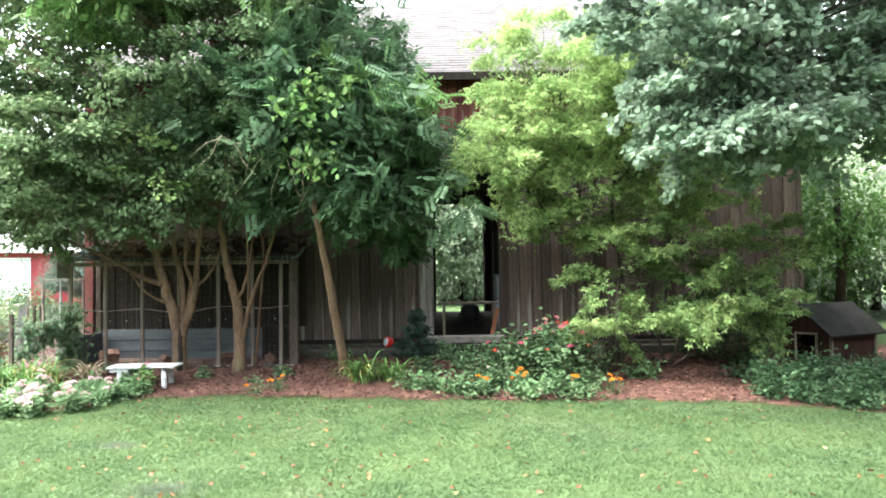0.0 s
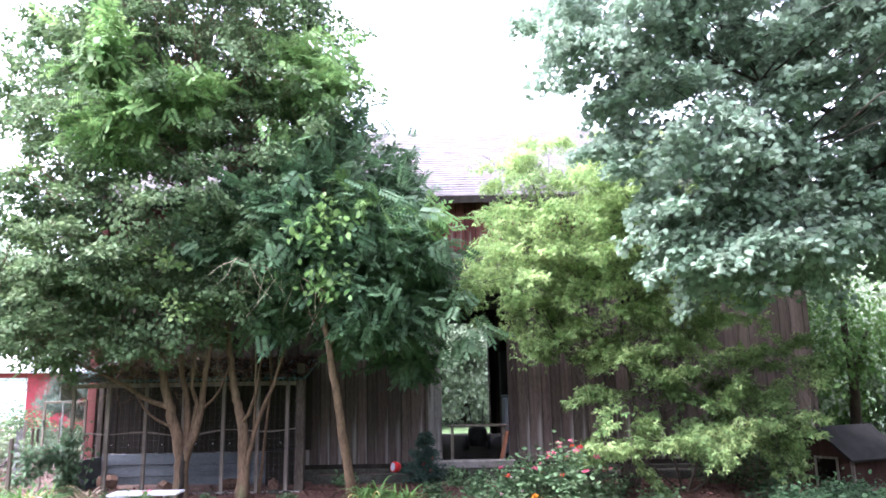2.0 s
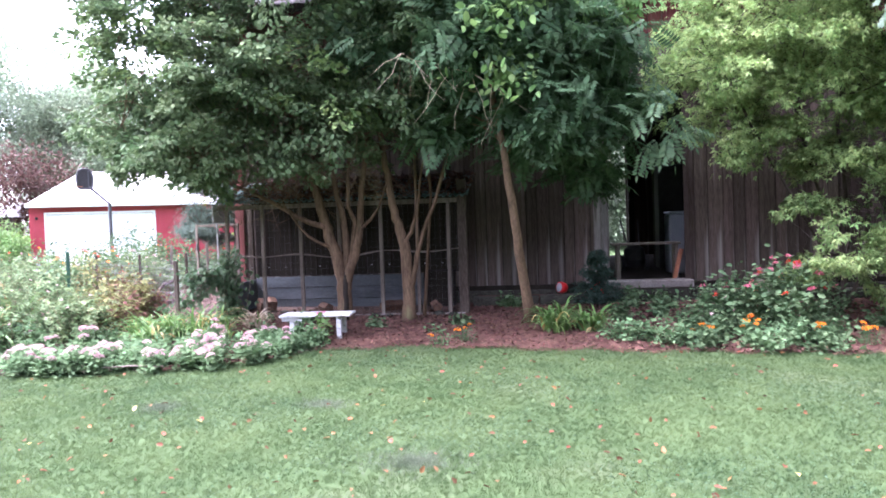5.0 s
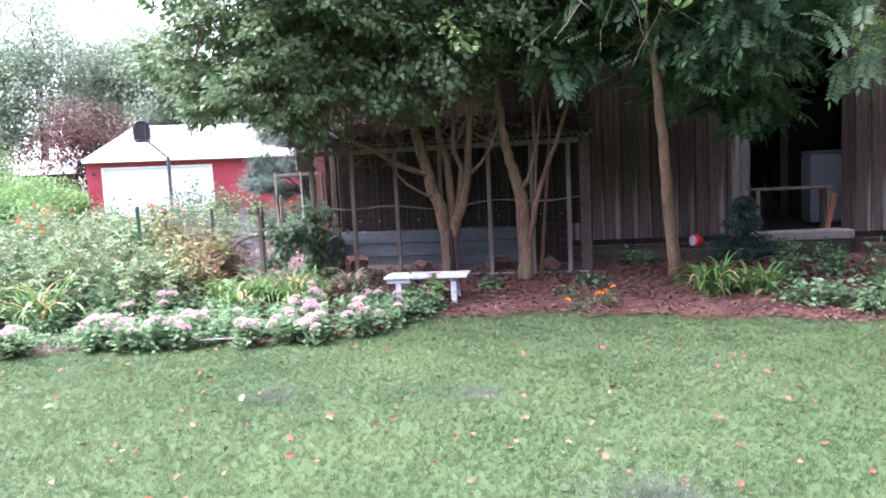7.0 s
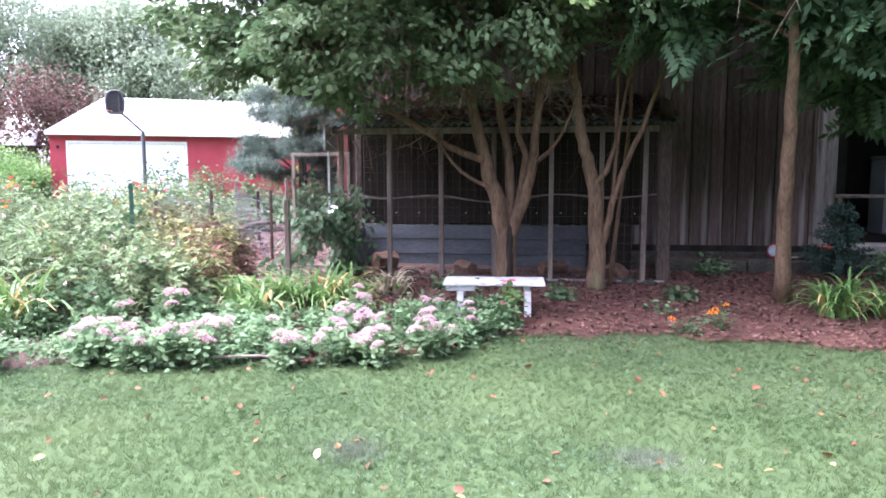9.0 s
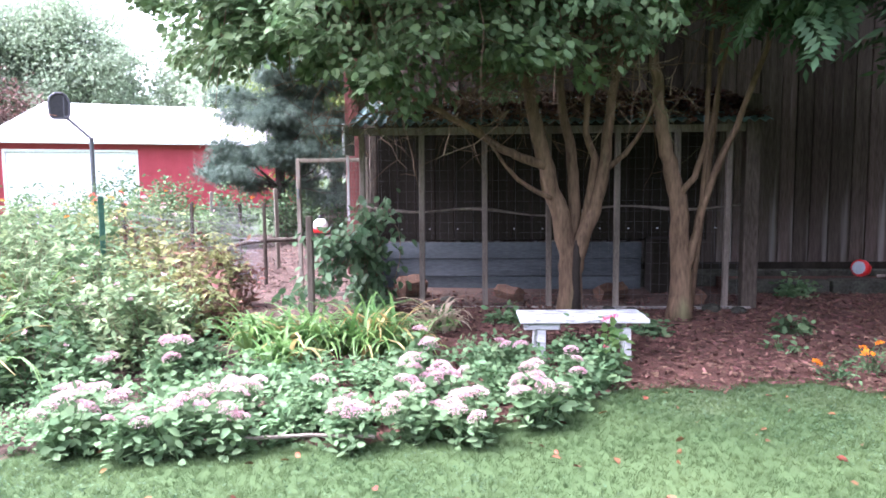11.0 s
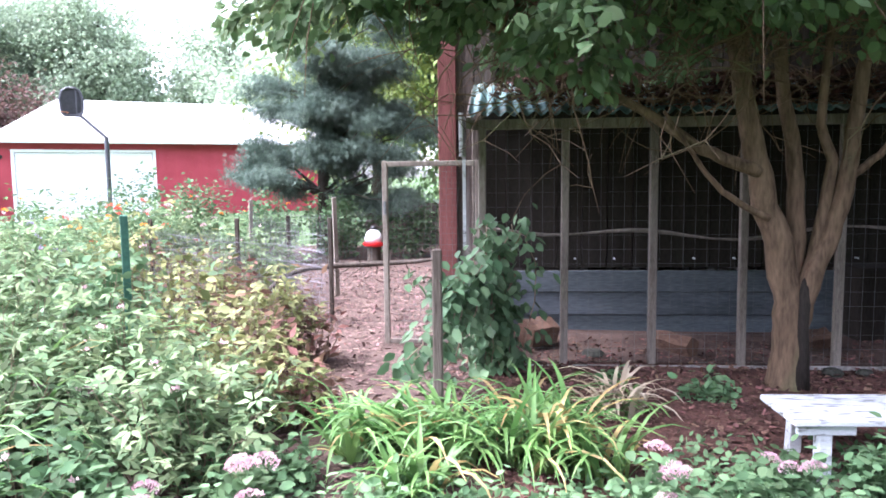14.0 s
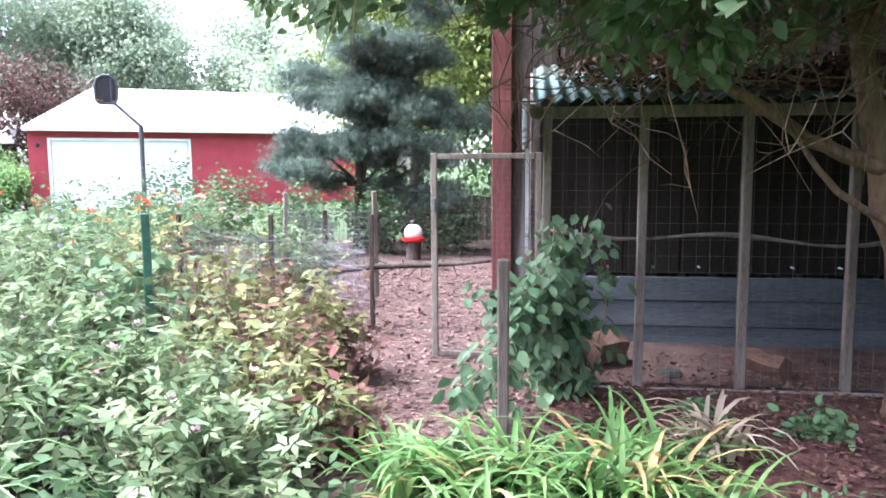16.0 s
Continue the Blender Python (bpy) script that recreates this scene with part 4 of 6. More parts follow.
for s in (0, 1):
    v = []
    for x in (-0.22, DL + 0.12):
        for y, z in ((-0.16, DH - 0.13), (DW / 2, DP)):
            yy = y if s == 0 else DW - y
            v += [(x, yy, z), (x, yy, z + 0.035)]
    part("roof", Geo().add(v, [(0, 1, 3, 2), (4, 6, 7, 5), (0, 4, 5, 1), (2, 3, 7, 6), (1, 5, 7, 3), (0, 2, 6, 4)]), M["darkroof"], dog)

# ---- things in the barn doorway ----
saw = thing("workbench", "rough workbench with a plank top just inside the barn door", "workbench", m=pose(0.5, 15.75, SILL - 0.03))
part("top", Geo().box(-0.62, 0.66, -0.2, 0.2, 0.68, 0.72, bevel=0.006), M["pole"], saw)
for x in (-0.5, 0.58):
    for y in (-0.15, 0.15):
        part("leg", Geo().box(x - 0.03, x + 0.03, y - 0.03, y + 0.03, 0, 0.678), M["pole"], saw)
pl = thing("leaning_plank", "reddish sawn plank leaning by the barn door jamb", "plank", m=pose(1.0, 15.45, SILL - 0.02, 0, 14, 0))
part("plank", Geo().box(-0.04, 0.04, -0.015, 0.015, 0.012, 0.6, bevel=0.004), M["orangewood"], pl)
fr = thing("freezer", "pale grey metal appliance inside the barn", "appliance", m=pose(1.55, 17.2, SILL - 0.03))
part("body", Geo().box(-0.35, 0.35, -0.3, 0.3, 0.02, 1.25, bevel=0.03), M["greybox"], fr)
part("lid", Geo().box(-0.36, 0.36, -0.32, 0.3, 1.255, 1.31, bevel=0.02), M["greybox"], fr)
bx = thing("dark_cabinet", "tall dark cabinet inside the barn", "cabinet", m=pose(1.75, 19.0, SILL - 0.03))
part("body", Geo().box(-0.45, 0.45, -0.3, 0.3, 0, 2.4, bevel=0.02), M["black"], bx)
tl = thing("garden_tiller", "dark garden machine with handles in the barn", "machine", m=pose(0.65, 18.2, SILL - 0.03))
part("body", Geo().lathe([(0.2, 0.1), (0.26, 0.25), (0.22, 0.5), (0.1, 0.58)], n=12), M["black"], tl)
for s in (-1, 1):
    part("wheel", Geo().tube([(s * 0.22, 0, 0.18), (s * 0.3, 0, 0.18)], 0.18, 14), M["black"], tl)
    part("handle", Geo().tube([(s * 0.12, 0, 0.5), (s * 0.16, 0.4, 0.8), (s * 0.2, 0.75, 1.15)], 0.016, 6), M["steel"], tl)
ball = thing("red_ball_lamp", "round red and white plastic lantern lying on the ledge", "lantern", m=pose(-1.13, 14.7, 0.23, 80, 0, -55))
part("shell", Geo().lathe([(0.03, -0.1), (0.085, -0.075), (0.105, 0), (0.1, 0.06)], n=16), M["red"], ball, smooth=True)
part("face", Geo().lathe([(0.08, 0.062), (0.06, 0.07), (0.02, 0.075)], n=16), M["greybox"], ball, "pale round face")
hd = thing("wooden_stick", "pale bare stick lying on the ledge", "stick", m=pose(-0.95, 14.68, 0.14))
part("stick", Geo().tube([(0, 0, 0.0), (0.25, 0.02, 0.0), (0.5, 0, 0.0)], [0.02, 0.017, 0.014], 6), M["pole"], hd)
rc = thing("red_can", "small red fuel can on the ledge", "can", m=pose(-0.52, 14.7, 0.1))
part("body", Geo().box(-0.12, 0.12, -0.08, 0.08, 0.0, 0.2, bevel=0.02), M["red"], rc)
part("spout", Geo().tube([(0.06, 0, 0.2), (0.12, 0, 0.32)], 0.02, 8), M["red"], rc)
rp = thing("garden_post", "round grey wooden post by the rose bush", "post", m=pose(2.25, 14.2, -0.12))
part("shaft", Geo().lathe([(0.12, 0), (0.12, 0.55), (0.11, 0.62), (0.05, 0.64)], n=14), M["pole"], rp)
for x, y, L, a in ((-6.75, 9.98, 0.8, 4),):
    st = thing("edging_stick", "thin pale stick lying along the flower border", "stick", m=pose(x, y, float(ground_z(x, y)) + 0.1, 0, 0, a))
    part("stick", Geo().tube([(-L / 2, 0, 0), (0, 0.02, 0.01), (L / 2, 0, 0)], 0.012, 6), M["pole"], st)

# ---- trees ----
Z0 = -0.12
door_gap = lambda p: ~((p[:, 0] > -0.5) & (p[:, 0] < 0.95) & (p[:, 2] < 3.6) & (p[:, 2] < 3.1 + 0.35 * np.sin(p[:, 0] * 9 + 1) + 0.25 * np.sin(p[:, 0] * 23 + p[:, 1] * 7))) & ~((p[:, 0] > -0.55) & (p[:, 0] < 0.25) & (p[:, 2] > 4.1) & (p[:, 2] < 6)) & (p[:, 1] < 14.9)
tree("mulberry_tree", "broad many-stemmed tree with smooth tan trunks and dense dark green leaves", (-4.8, 13.2, Z0),
     [([(-4.8, 13.2, Z0), (-4.79, 13.2, 0.3), (-4.82, 13.2, 0.62), (-4.95, 13.2, 1.1), (-5.08, 13.18, 1.56), (-5.19, 13.15, 2.02), (-5.35, 13.1, 2.8), (-5.6, 13.0, 4.6)], 0.135, 0.04),
      ([(-4.77, 13.25, 0.45), (-4.755, 13.27, 1.18), (-4.78, 13.27, 1.6), (-4.9, 13.25, 2.1), (-4.95, 13.2, 3.4), (-4.9, 13.0, 6.2)], 0.07, 0.03),
      ([(-4.72, 13.17, 0.6), (-4.6, 13.17, 1.2), (-4.56, 13.17, 1.55), (-4.66, 13.15, 1.8), (-4.62, 13.1, 2.6), (-4.5, 13.0, 4.2)], 0.05, 0.02),
      ([(-4.78, 13.16, 0.35), (-4.68, 13.15, 0.75), (-4.56, 13.15, 1.03), (-4.47, 13.13, 1.42), (-4.44, 13.12, 1.85), (-4.38, 13.1, 2.3), (-4.2, 13.0, 3.3), (-3.9, 12.9, 5.0)], 0.085, 0.025),
      ([(-4.45, 13.12, 1.44), (-4.28, 13.1, 1.58), (-4.14, 13.1, 1.76), (-3.95, 13.0, 2.2)], 0.03, 0.014),
      ([(-5.07, 13.15, 1.48), (-5.3, 13.1, 1.56), (-5.5, 13.1, 1.65), (-5.82, 13.05, 1.86), (-6.2, 13.0, 2.08), (-7.1, 12.6, 2.5), (-8.2, 12.2, 2.8)], 0.05, 0.018),
      ([(-5.0, 13.12, 1.15), (-5.12, 13.08, 1.2), (-5.34, 13.06, 1.34), (-5.45, 13.05, 1.46), (-5.58, 13.05, 1.65), (-5.75, 13.05, 1.9)], 0.027, 0.012)],
     [(-5.0, 13.2, 3.7, 2.2, 1.3, 0.8, 260), (-5.3, 12.8, 5.7, 3.0, 2.0, 3.6, 1400), (-6.4, 13.0, 7.4, 1.9, 1.4, 1.7, 420), (-8.3, 13.0, 6.2, 1.3, 1.2, 1.6, 60), (-4.6, 12.7, 9.6, 2.6, 1.8, 1.7, 480), (-6.2, 11.6, 4.3, 1.6, 0.6, 0.9, 170), (-7.3, 12.6, 4.0, 1.5, 1.4, 1.6, 160), (-6.1, 12.3, 3.2, 2.2, 1.1, 0.9, 250), (-4.9, 12.6, 8.2, 2.3, 1.9, 1.8, 380), (-6.7, 11.75, 2.7, 1.4, 0.6, 0.45, 110), (-8.3, 13.2, 4.8, 1.2, 1.2, 1.5, 80), (-7.9, 13.0, 3.0, 1.0, 0.7, 0.6, 60)],
     "leaf_mulberry", LEAF, 0.088, 36, 21, limbs=200, twigs=9, spread=0.30, fill=sprays, tilt=0.7, extra=[([(-6.4, 11.5, 3.7, 1.1, 0.35, 0.5, 30), (-4.5, 11.3, 3.4, 0.9, 0.35, 0.4, 24), (-7.6, 11.9, 4.8, 0.9, 0.6, 0.9, 40)], "leaf_shrub", LEAF, 0.09, 14)], cut=lambda p: (p[:, 1] < 14.95) & (p[:, 2] > 2.1 + 0.7 * np.clip((p[:, 0] + 5.2) / 1.5, 0, 1) + 0.2 * np.sin(p[:, 0] * 3.1) + 0.15 * np.sin(p[:, 0] * 8 + p[:, 1] * 3) + 0.1 * (12.5 - p[:, 1])) & (p[:, 0] > -9.0))
mulberry = bpy.data.objects["mulberry_tree"]
# Raised near-black strip: the fork's stain and the hollow's shade as colour.
part("hollow", Geo().tube([(0.075, -0.075, 0.9), (0.06, -0.095, 0.78), (0.058, -0.092, 0.66), (0.045, -0.098, 0.5), (0.06, -0.1, 0.32), (0.05, -0.125, 0.05)], [0.008, 0.032, 0.044, 0.046, 0.042, 0.055], 9), M["shade_black"], mulberry, "dark stained hollow below the fork, shade in its colour", smooth=True)
rt = np.random.default_rng(97)
g = Geo()
for i in range(210):
    q = np.array((rt.uniform(-7.2, -3.9), rt.uniform(12.3, 13.4), rt.uniform(1.95, 2.9))) - (-4.8, 13.2, Z0)
    way = np.array((rt.normal(-0.25, 0.6), rt.normal(0, 0.4), rt.normal(-0.05, 0.45)))
    path = wander(q, q + way * rt.uniform(0.5, 1.1), rt, 5, 0.25)
    g.tube(path, [0.0065, 0.0055, 0.0045, 0.004, 0.003, 0.0015], 4)
    for _ in range(3):
        k = path[rt.integers(1, 5)]
        g.tube(wander(k, k + rt.normal(0, 0.22, 3), rt, 3, 0.2), [0.004, 0.003, 0.0025, 0.0015], 3)
part("brushwood", g, M["bark"], mulberry, "thin bare twigs under the crown")["kind"] = "stuff"
tree("mulberry_tree", "slimmer tree with mossy pale brown forked trunk beside the pen", (-3.72, 13.15, Z0),
     [([(-3.7, 13.15, Z0), (-3.685, 13.15, 0.5), (-3.725, 13.15, 1.08), (-3.8, 13.15, 1.4), (-3.9, 13.12, 1.8), (-3.98, 13.1, 2.3), (-4.05, 13.1, 2.9), (-4.0, 12.9, 5.6)], 0.112, 0.03),
      ([(-3.66, 13.12, 0.42), (-3.6, 13.1, 0.56), (-3.51, 13.1, 1.05), (-3.36, 13.1, 1.48), (-3.2, 13.1, 1.83), (-2.95, 13.0, 2.6), (-2.8, 12.8, 4.2)], 0.05, 0.02),
      ([(-3.72, 13.1, 1.2), (-3.6, 13.05, 1.35), (-3.5, 13.05, 1.7), (-3.5, 13.0, 2.6), (-3.4, 13.0, 3.8)], 0.035, 0.016),
      ([(-3.52, 13.1, 1.0), (-3.5, 13.05, 1.5), (-3.42, 13.0, 2.2), (-3.2, 13.0, 3.2)], 0.025, 0.012)],
     [(-3.3, 12.8, 5.6, 1.9, 1.8, 2.7, 480), (-3.6, 12.7, 7.9, 1.6, 1.5, 1.5, 160), (-2.4, 13.6, 3.6, 0.9, 0.7, 0.6, 60)],
     "leaf_mulberry", LEAF, 0.085, 34, 22, limbs=110, twigs=7, spread=0.30, fill=sprays, tilt=0.7, cut=lambda p: (p[:, 1] < 14.95) & (p[:, 2] > 2.85 + 0.2 * np.sin(p[:, 0] * 4) + 0.15 * np.sin(p[:, 0] * 9 + p[:, 1] * 4)))
tree("tree_of_heaven", "slender leaning tree with long feathery leaves near the barn door", (-1.62, 12.6, Z0 - 0.02),
     [([(-1.7, 12.6, Z0 - 0.02), (-1.84, 12.2, 1.05), (-1.93, 11.9, 1.8), (-2.0, 11.65, 2.4), (-2.12, 11.5, 3.2), (-2.1, 11.6, 5.2)], 0.083, 0.03),
      ([(-2.0, 11.65, 2.4), (-1.5, 12.0, 3.2), (-0.9, 12.2, 3.9)], 0.035, 0.012)],
     [(-2.0, 12.4, 4.6, 1.5, 1.3, 1.8, 300), (-1.25, 12.2, 3.6, 0.9, 0.9, 0.9, 130), (-0.7, 12.1, 4.0, 0.6, 0.6, 0.6, 50), (-2.6, 12.0, 4.8, 1.3, 0.9, 1.2, 110), (-1.0, 12.1, 2.7, 0.75, 0.6, 0.5, 60), (-2.6, 12.4, 2.9, 0.6, 0.6, 0.4, 40), (-0.8, 12.7, 2.3, 0.4, 0.35, 0.4, 24)],
     "leaf_heaven", PINNATE, 0.38, 9, 23, limbs=26, spread=0.22, cut=door_gap,
     extra=[([(-2.0, 10.9, 3.75, 0.35, 0.3, 0.7, 22)], "leaf_light", LEAF, 0.13, 14), ([(-1.1, 11.7, 4.8, 0.7, 0.5, 0.6, 30)], "leaf_light", PINNATE, 0.36, 6), ([(0.02, 11.9, 2.85, 0.5, 0.4, 0.4, 12)], "leaf_vine", PINNATE, 0.36, 4)])
tree("tree_of_heaven", "tall slender tree with bright feathery leaves among the darker crowns", (-3.5, 13.5, Z0),
     [([(-3.5, 13.5, Z0), (-3.3, 13.4, 2.0), (-3.4, 12.6, 4.5), (-4.3, 11.9, 6.6)], 0.026, 0.012)],
     [(-4.7, 11.4, 6.3, 1.1, 0.6, 0.5, 75), (-5.6, 11.6, 7.3, 0.9, 0.6, 0.4, 50), (-2.6, 12.0, 7.0, 0.9, 0.6, 0.8, 70)],
     "leaf_light", PINNATE, 0.4, 8, 29, limbs=20, spread=0.22)
tree("box_elder", "bright yellow-green young tree spreading before the barn wall", (3.1, 13.4, Z0),
     [([(3.1, 13.4, Z0), (3.0, 13.4, 1.2), (2.6, 13.3, 2.6), (2.2, 13.2, 4.4)], 0.045, 0.018),
      ([(3.15, 13.4, Z0), (3.3, 13.4, 1.3), (3.1, 13.3, 2.8), (3.3, 13.2, 4.6)], 0.042, 0.018),
      ([(3.05, 13.35, Z0), (2.8, 13.3, 1.0), (2.0, 13.2, 2.4), (1.4, 13.1, 3.6)], 0.034, 0.013),
      ([(3.2, 13.35, Z0), (3.7, 13.3, 1.2), (4.2, 13.2, 2.4)], 0.034, 0.013)],
     [(2.3, 13.1, 4.7, 1.35, 1.0, 1.2, 260), (1.35, 13.0, 3.8, 0.85, 0.8, 0.9, 150), (3.4, 13.0, 4.4, 1.1, 1.0, 1.3, 180), (1.55, 13.2, 5.7, 0.35, 0.5, 0.7, 32), (2.6, 13.2, 5.7, 0.6, 0.5, 0.6, 50), (3.7, 13.0, 5.4, 0.8, 0.6, 0.7, 80), (3.0, 13.2, 3.1, 1.2, 0.7, 0.6, 80), (0.9, 13.0, 3.2, 0.5, 0.5, 0.4, 30), (4.3, 13.0, 3.6, 0.9, 0.8, 0.9, 110), (3.6, 13.1, 2.5, 1.1, 0.6, 0.5, 60), (2.2, 13.1, 2.4, 0.6, 0.5, 0.4, 24), (1.5, 13.1, 6.2, 0.3, 0.4, 0.4, 20), (4.3, 13.0, 5.3, 0.7, 0.6, 0.6, 60)],
     "leaf_elder", TRIFOLIATE, 0.11, 36, 24, bark="barkdark", limbs=120, twigs=3, spread=0.34, cut=door_gap, fill=sprays, tilt=0.7)
tree("spreading_shrub", "layered green shrub under the bright yellow-green tree", (3.9, 12.9, Z0),
     [([(3.9, 12.9, Z0), (3.7, 12.8, 0.7), (3.4, 12.6, 1.6)], 0.026, 0.012), ([(3.95, 12.9, Z0), (4.3, 12.8, 0.8), (4.8, 12.7, 1.7)], 0.026, 0.012),
      ([(3.9, 12.85, Z0), (3.2, 12.7, 0.5), (2.5, 12.4, 1.0)], 0.018, 0.009), ([(4.0, 12.9, Z0), (5.0, 12.6, 0.7), (5.9, 12.3, 1.1)], 0.018, 0.009)],
     [(3.3, 12.5, 1.55, 0.9, 0.5, 0.25, 60), (2.7, 12.1, 0.75, 0.7, 0.4, 0.2, 40), (4.4, 12.5, 2.0, 0.9, 0.6, 0.3, 60), (3.6, 12.0, 0.8, 0.9, 0.4, 0.2, 50), (4.4, 12.2, 1.15, 0.9, 0.5, 0.25, 55), (5.1, 12.3, 1.2, 0.7, 0.5, 0.3, 45), (5.7, 12.9, 2.0, 0.8, 0.5, 0.35, 36), (3.0, 12.8, 2.3, 0.6, 0.4, 0.25, 20)],
     "leaf_shrub", TRIFOLIATE, 0.13, 26, 25, bark="barkdark", limbs=90, twigs=1, spread=0.26, category="shrub", fill=sprays, tilt=0.7)
tree("silver_maple", "large maple with silvery green leaves and a dark trunk", (9.2, 13.2, Z0),
     [([(9.2, 13.2, Z0), (9.15, 13.2, 1.6), (9.0, 13.1, 3.4), (8.4, 12.8, 5.5), (7.4, 12.2, 8.5)], 0.26, 0.07),
      ([(9.1, 13.15, 3.5), (8.0, 12.6, 3.9), (6.8, 11.6, 4.2), (5.0, 10.4, 5.0)], 0.09, 0.025),
      ([(9.0, 13.1, 3.6), (9.6, 12.4, 5.5), (10.2, 11.5, 8.0)], 0.14, 0.05),
      ([(8.5, 12.8, 5.2), (6.6, 11.4, 6.0), (4.2, 10.2, 6.4)], 0.09, 0.02)],
     # The last three crown blobs add shade below; the middle one is unseen.
     [(6.0, 10.4, 6.2, 2.7, 1.7, 2.0, 650), (3.7, 10.0, 5.9, 1.4, 1.2, 1.7, 300), (4.2, 9.9, 4.1, 1.5, 0.9, 0.8, 220), (7.8, 10.5, 6.0, 2.2, 1.6, 1.5, 350), (5.5, 11.0, 9.0, 3.6, 2.4, 2.4, 420), (10.2, 11.6, 8.0, 2.6, 2.4, 2.6, 300), (5.8, 10.1, 3.8, 1.1, 0.8, 0.45, 110), (4.1, 9.9, 3.5, 1.1, 0.7, 0.35, 90), (2.6, 10.0, 6.9, 1.1, 0.9, 1.4, 230), (3.4, 9.8, 4.4, 0.7, 0.6, 0.6, 60), (7.2, 11.6, 4.9, 2.6, 1.6, 0.8, 380), (9.0, 11.6, 3.6, 1.4, 0.9, 0.5, 60), (8.6, 13.2, 7.4, 3.4, 1.8, 2.4, 420), (11.6, 11.6, 4.4, 1.6, 1.2, 1.2, 120), (8.2, 8.8, 8.4, 4.2, 2.4, 1.3, 460), (8.7, 6.0, 6.6, 3.3, 3.0, 1.3, 360), (5.2, 9.0, 7.6, 2.4, 1.5, 0.9, 300)],
     "leaf_maple", PALM, 0.10, 34, 26, bark="barkdark", limbs=150, twigs=2, spread=0.33, fill=sprays, tilt=0.8)
# background trees
far_rng = np.random.default_rng(77)


def far_tree(x, y, h, r, seed, leaf="leaf_far", label="tall leafy tree in the distance", per=22, size=0.32, n=260, low=0.25, name="background_tree"):
    z = float(ground_z(x, y))
    tree(name, label, (x, y, z), [([(x, y, z), (x + 0.1, y, z + h * 0.4), (x, y, z + h * 0.8)], 0.018 * h + 0.05, 0.05), ([(x, y, z + h * 0.3), (x + r * 0.4, y, z + h * 0.6)], 0.1, 0.04)],
         [(x, y, z + h * (0.5 + low / 2), r, r, h * (0.5 - low / 2), n), (x + r * 0.5, y - 0.4, z + h * 0.5, r * 0.6, r * 0.6, h * 0.2, n // 4), (x - r * 0.45, y, z + h * 0.62, r * 0.6, r * 0.6, h * 0.2, n // 4)],
         leaf, LEAF, size, per, seed, bark="barkdark", limbs=14, spread=0.1 * r + 0.3, group="distant trees")


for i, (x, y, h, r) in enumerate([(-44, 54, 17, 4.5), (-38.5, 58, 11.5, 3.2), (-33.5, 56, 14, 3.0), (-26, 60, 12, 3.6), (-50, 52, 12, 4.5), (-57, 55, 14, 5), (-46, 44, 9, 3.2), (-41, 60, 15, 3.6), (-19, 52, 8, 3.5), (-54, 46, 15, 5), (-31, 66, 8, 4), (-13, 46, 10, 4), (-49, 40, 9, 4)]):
    far_tree(x, y, h * 1.12, r * 1.15, 100 + i, "leaf_hazed", size=0.26, per=36, n=470)
# The hazed leaf colour again, to brighten trees behind the barn.
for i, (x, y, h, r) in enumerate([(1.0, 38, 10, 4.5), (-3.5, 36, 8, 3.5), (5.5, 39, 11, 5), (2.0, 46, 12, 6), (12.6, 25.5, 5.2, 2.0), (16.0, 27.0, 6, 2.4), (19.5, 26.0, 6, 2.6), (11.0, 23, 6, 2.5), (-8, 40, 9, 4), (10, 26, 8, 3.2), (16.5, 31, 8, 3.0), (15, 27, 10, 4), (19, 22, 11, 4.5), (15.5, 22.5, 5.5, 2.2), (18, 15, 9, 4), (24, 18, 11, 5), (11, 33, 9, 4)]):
    far_tree(x, y, h, r, 130 + i, "leaf_hazed" if i < 4 else ("leaf_light", "leaf_hazed")[i % 2], low=0.0 if i < 8 else 0.1, label="leafy tree behind the barn", size=0.2 if i < 4 else 0.16, per=50 if i < 4 else 36, n=620 if i < 4 else 230)
far_tree(9.0, 16.6, 5.0, 1.3, 159, "leaf_light", "slim young tree with dark trunk beside the barn", size=0.13, per=22, n=90, low=0.3)
far_tree(-31.3, 42.0, 7.0, 3.0, 160, "leaf_maroon", "dark maroon leaved tree by the garage", size=0.2, n=260, low=0.1, name="maroon_tree")
far_tree(-9.9, 26.0, 8.5, 2.3, 161, "leaf_yellow", "leafy tree with yellowing leaves behind the run", size=0.13, per=34, n=300, low=0.2)
far_tree(-7.8, 28.0, 8, 2.2, 162, "leaf_far", "leafy tree behind the run", size=0.18, n=240, low=0.1)
tree("pine_tree", "blue-green pine with soft drooping boughs behind the poultry run", (-10.3, 22.0, -0.1),
     [([(-10.3, 22.0, -0.1), (-10.3, 22.0, 2.4), (-10.3, 22.0, 4.2)], 0.13, 0.03)],
     [(-10.9, 21.7, 1.7, 1.0, 0.9, 0.45, 90), (-9.9, 21.7, 2.1, 1.1, 0.9, 0.45, 90), (-9.2, 21.7, 1.5, 0.9, 0.8, 0.5, 70), (-9.0, 21.9, 2.6, 1.0, 0.8, 0.5, 80), (-9.6, 21.9, 3.9, 1.1, 0.8, 0.6, 90), (-10.6, 21.8, 2.9, 1.2, 1.0, 0.5, 110), (-10.0, 21.9, 3.5, 0.8, 0.7, 0.4, 50)],
     "leaf_pine", TUFT, 0.11, 100, 31, bark="barkdark", limbs=60, spread=0.15, tilt=1.2)


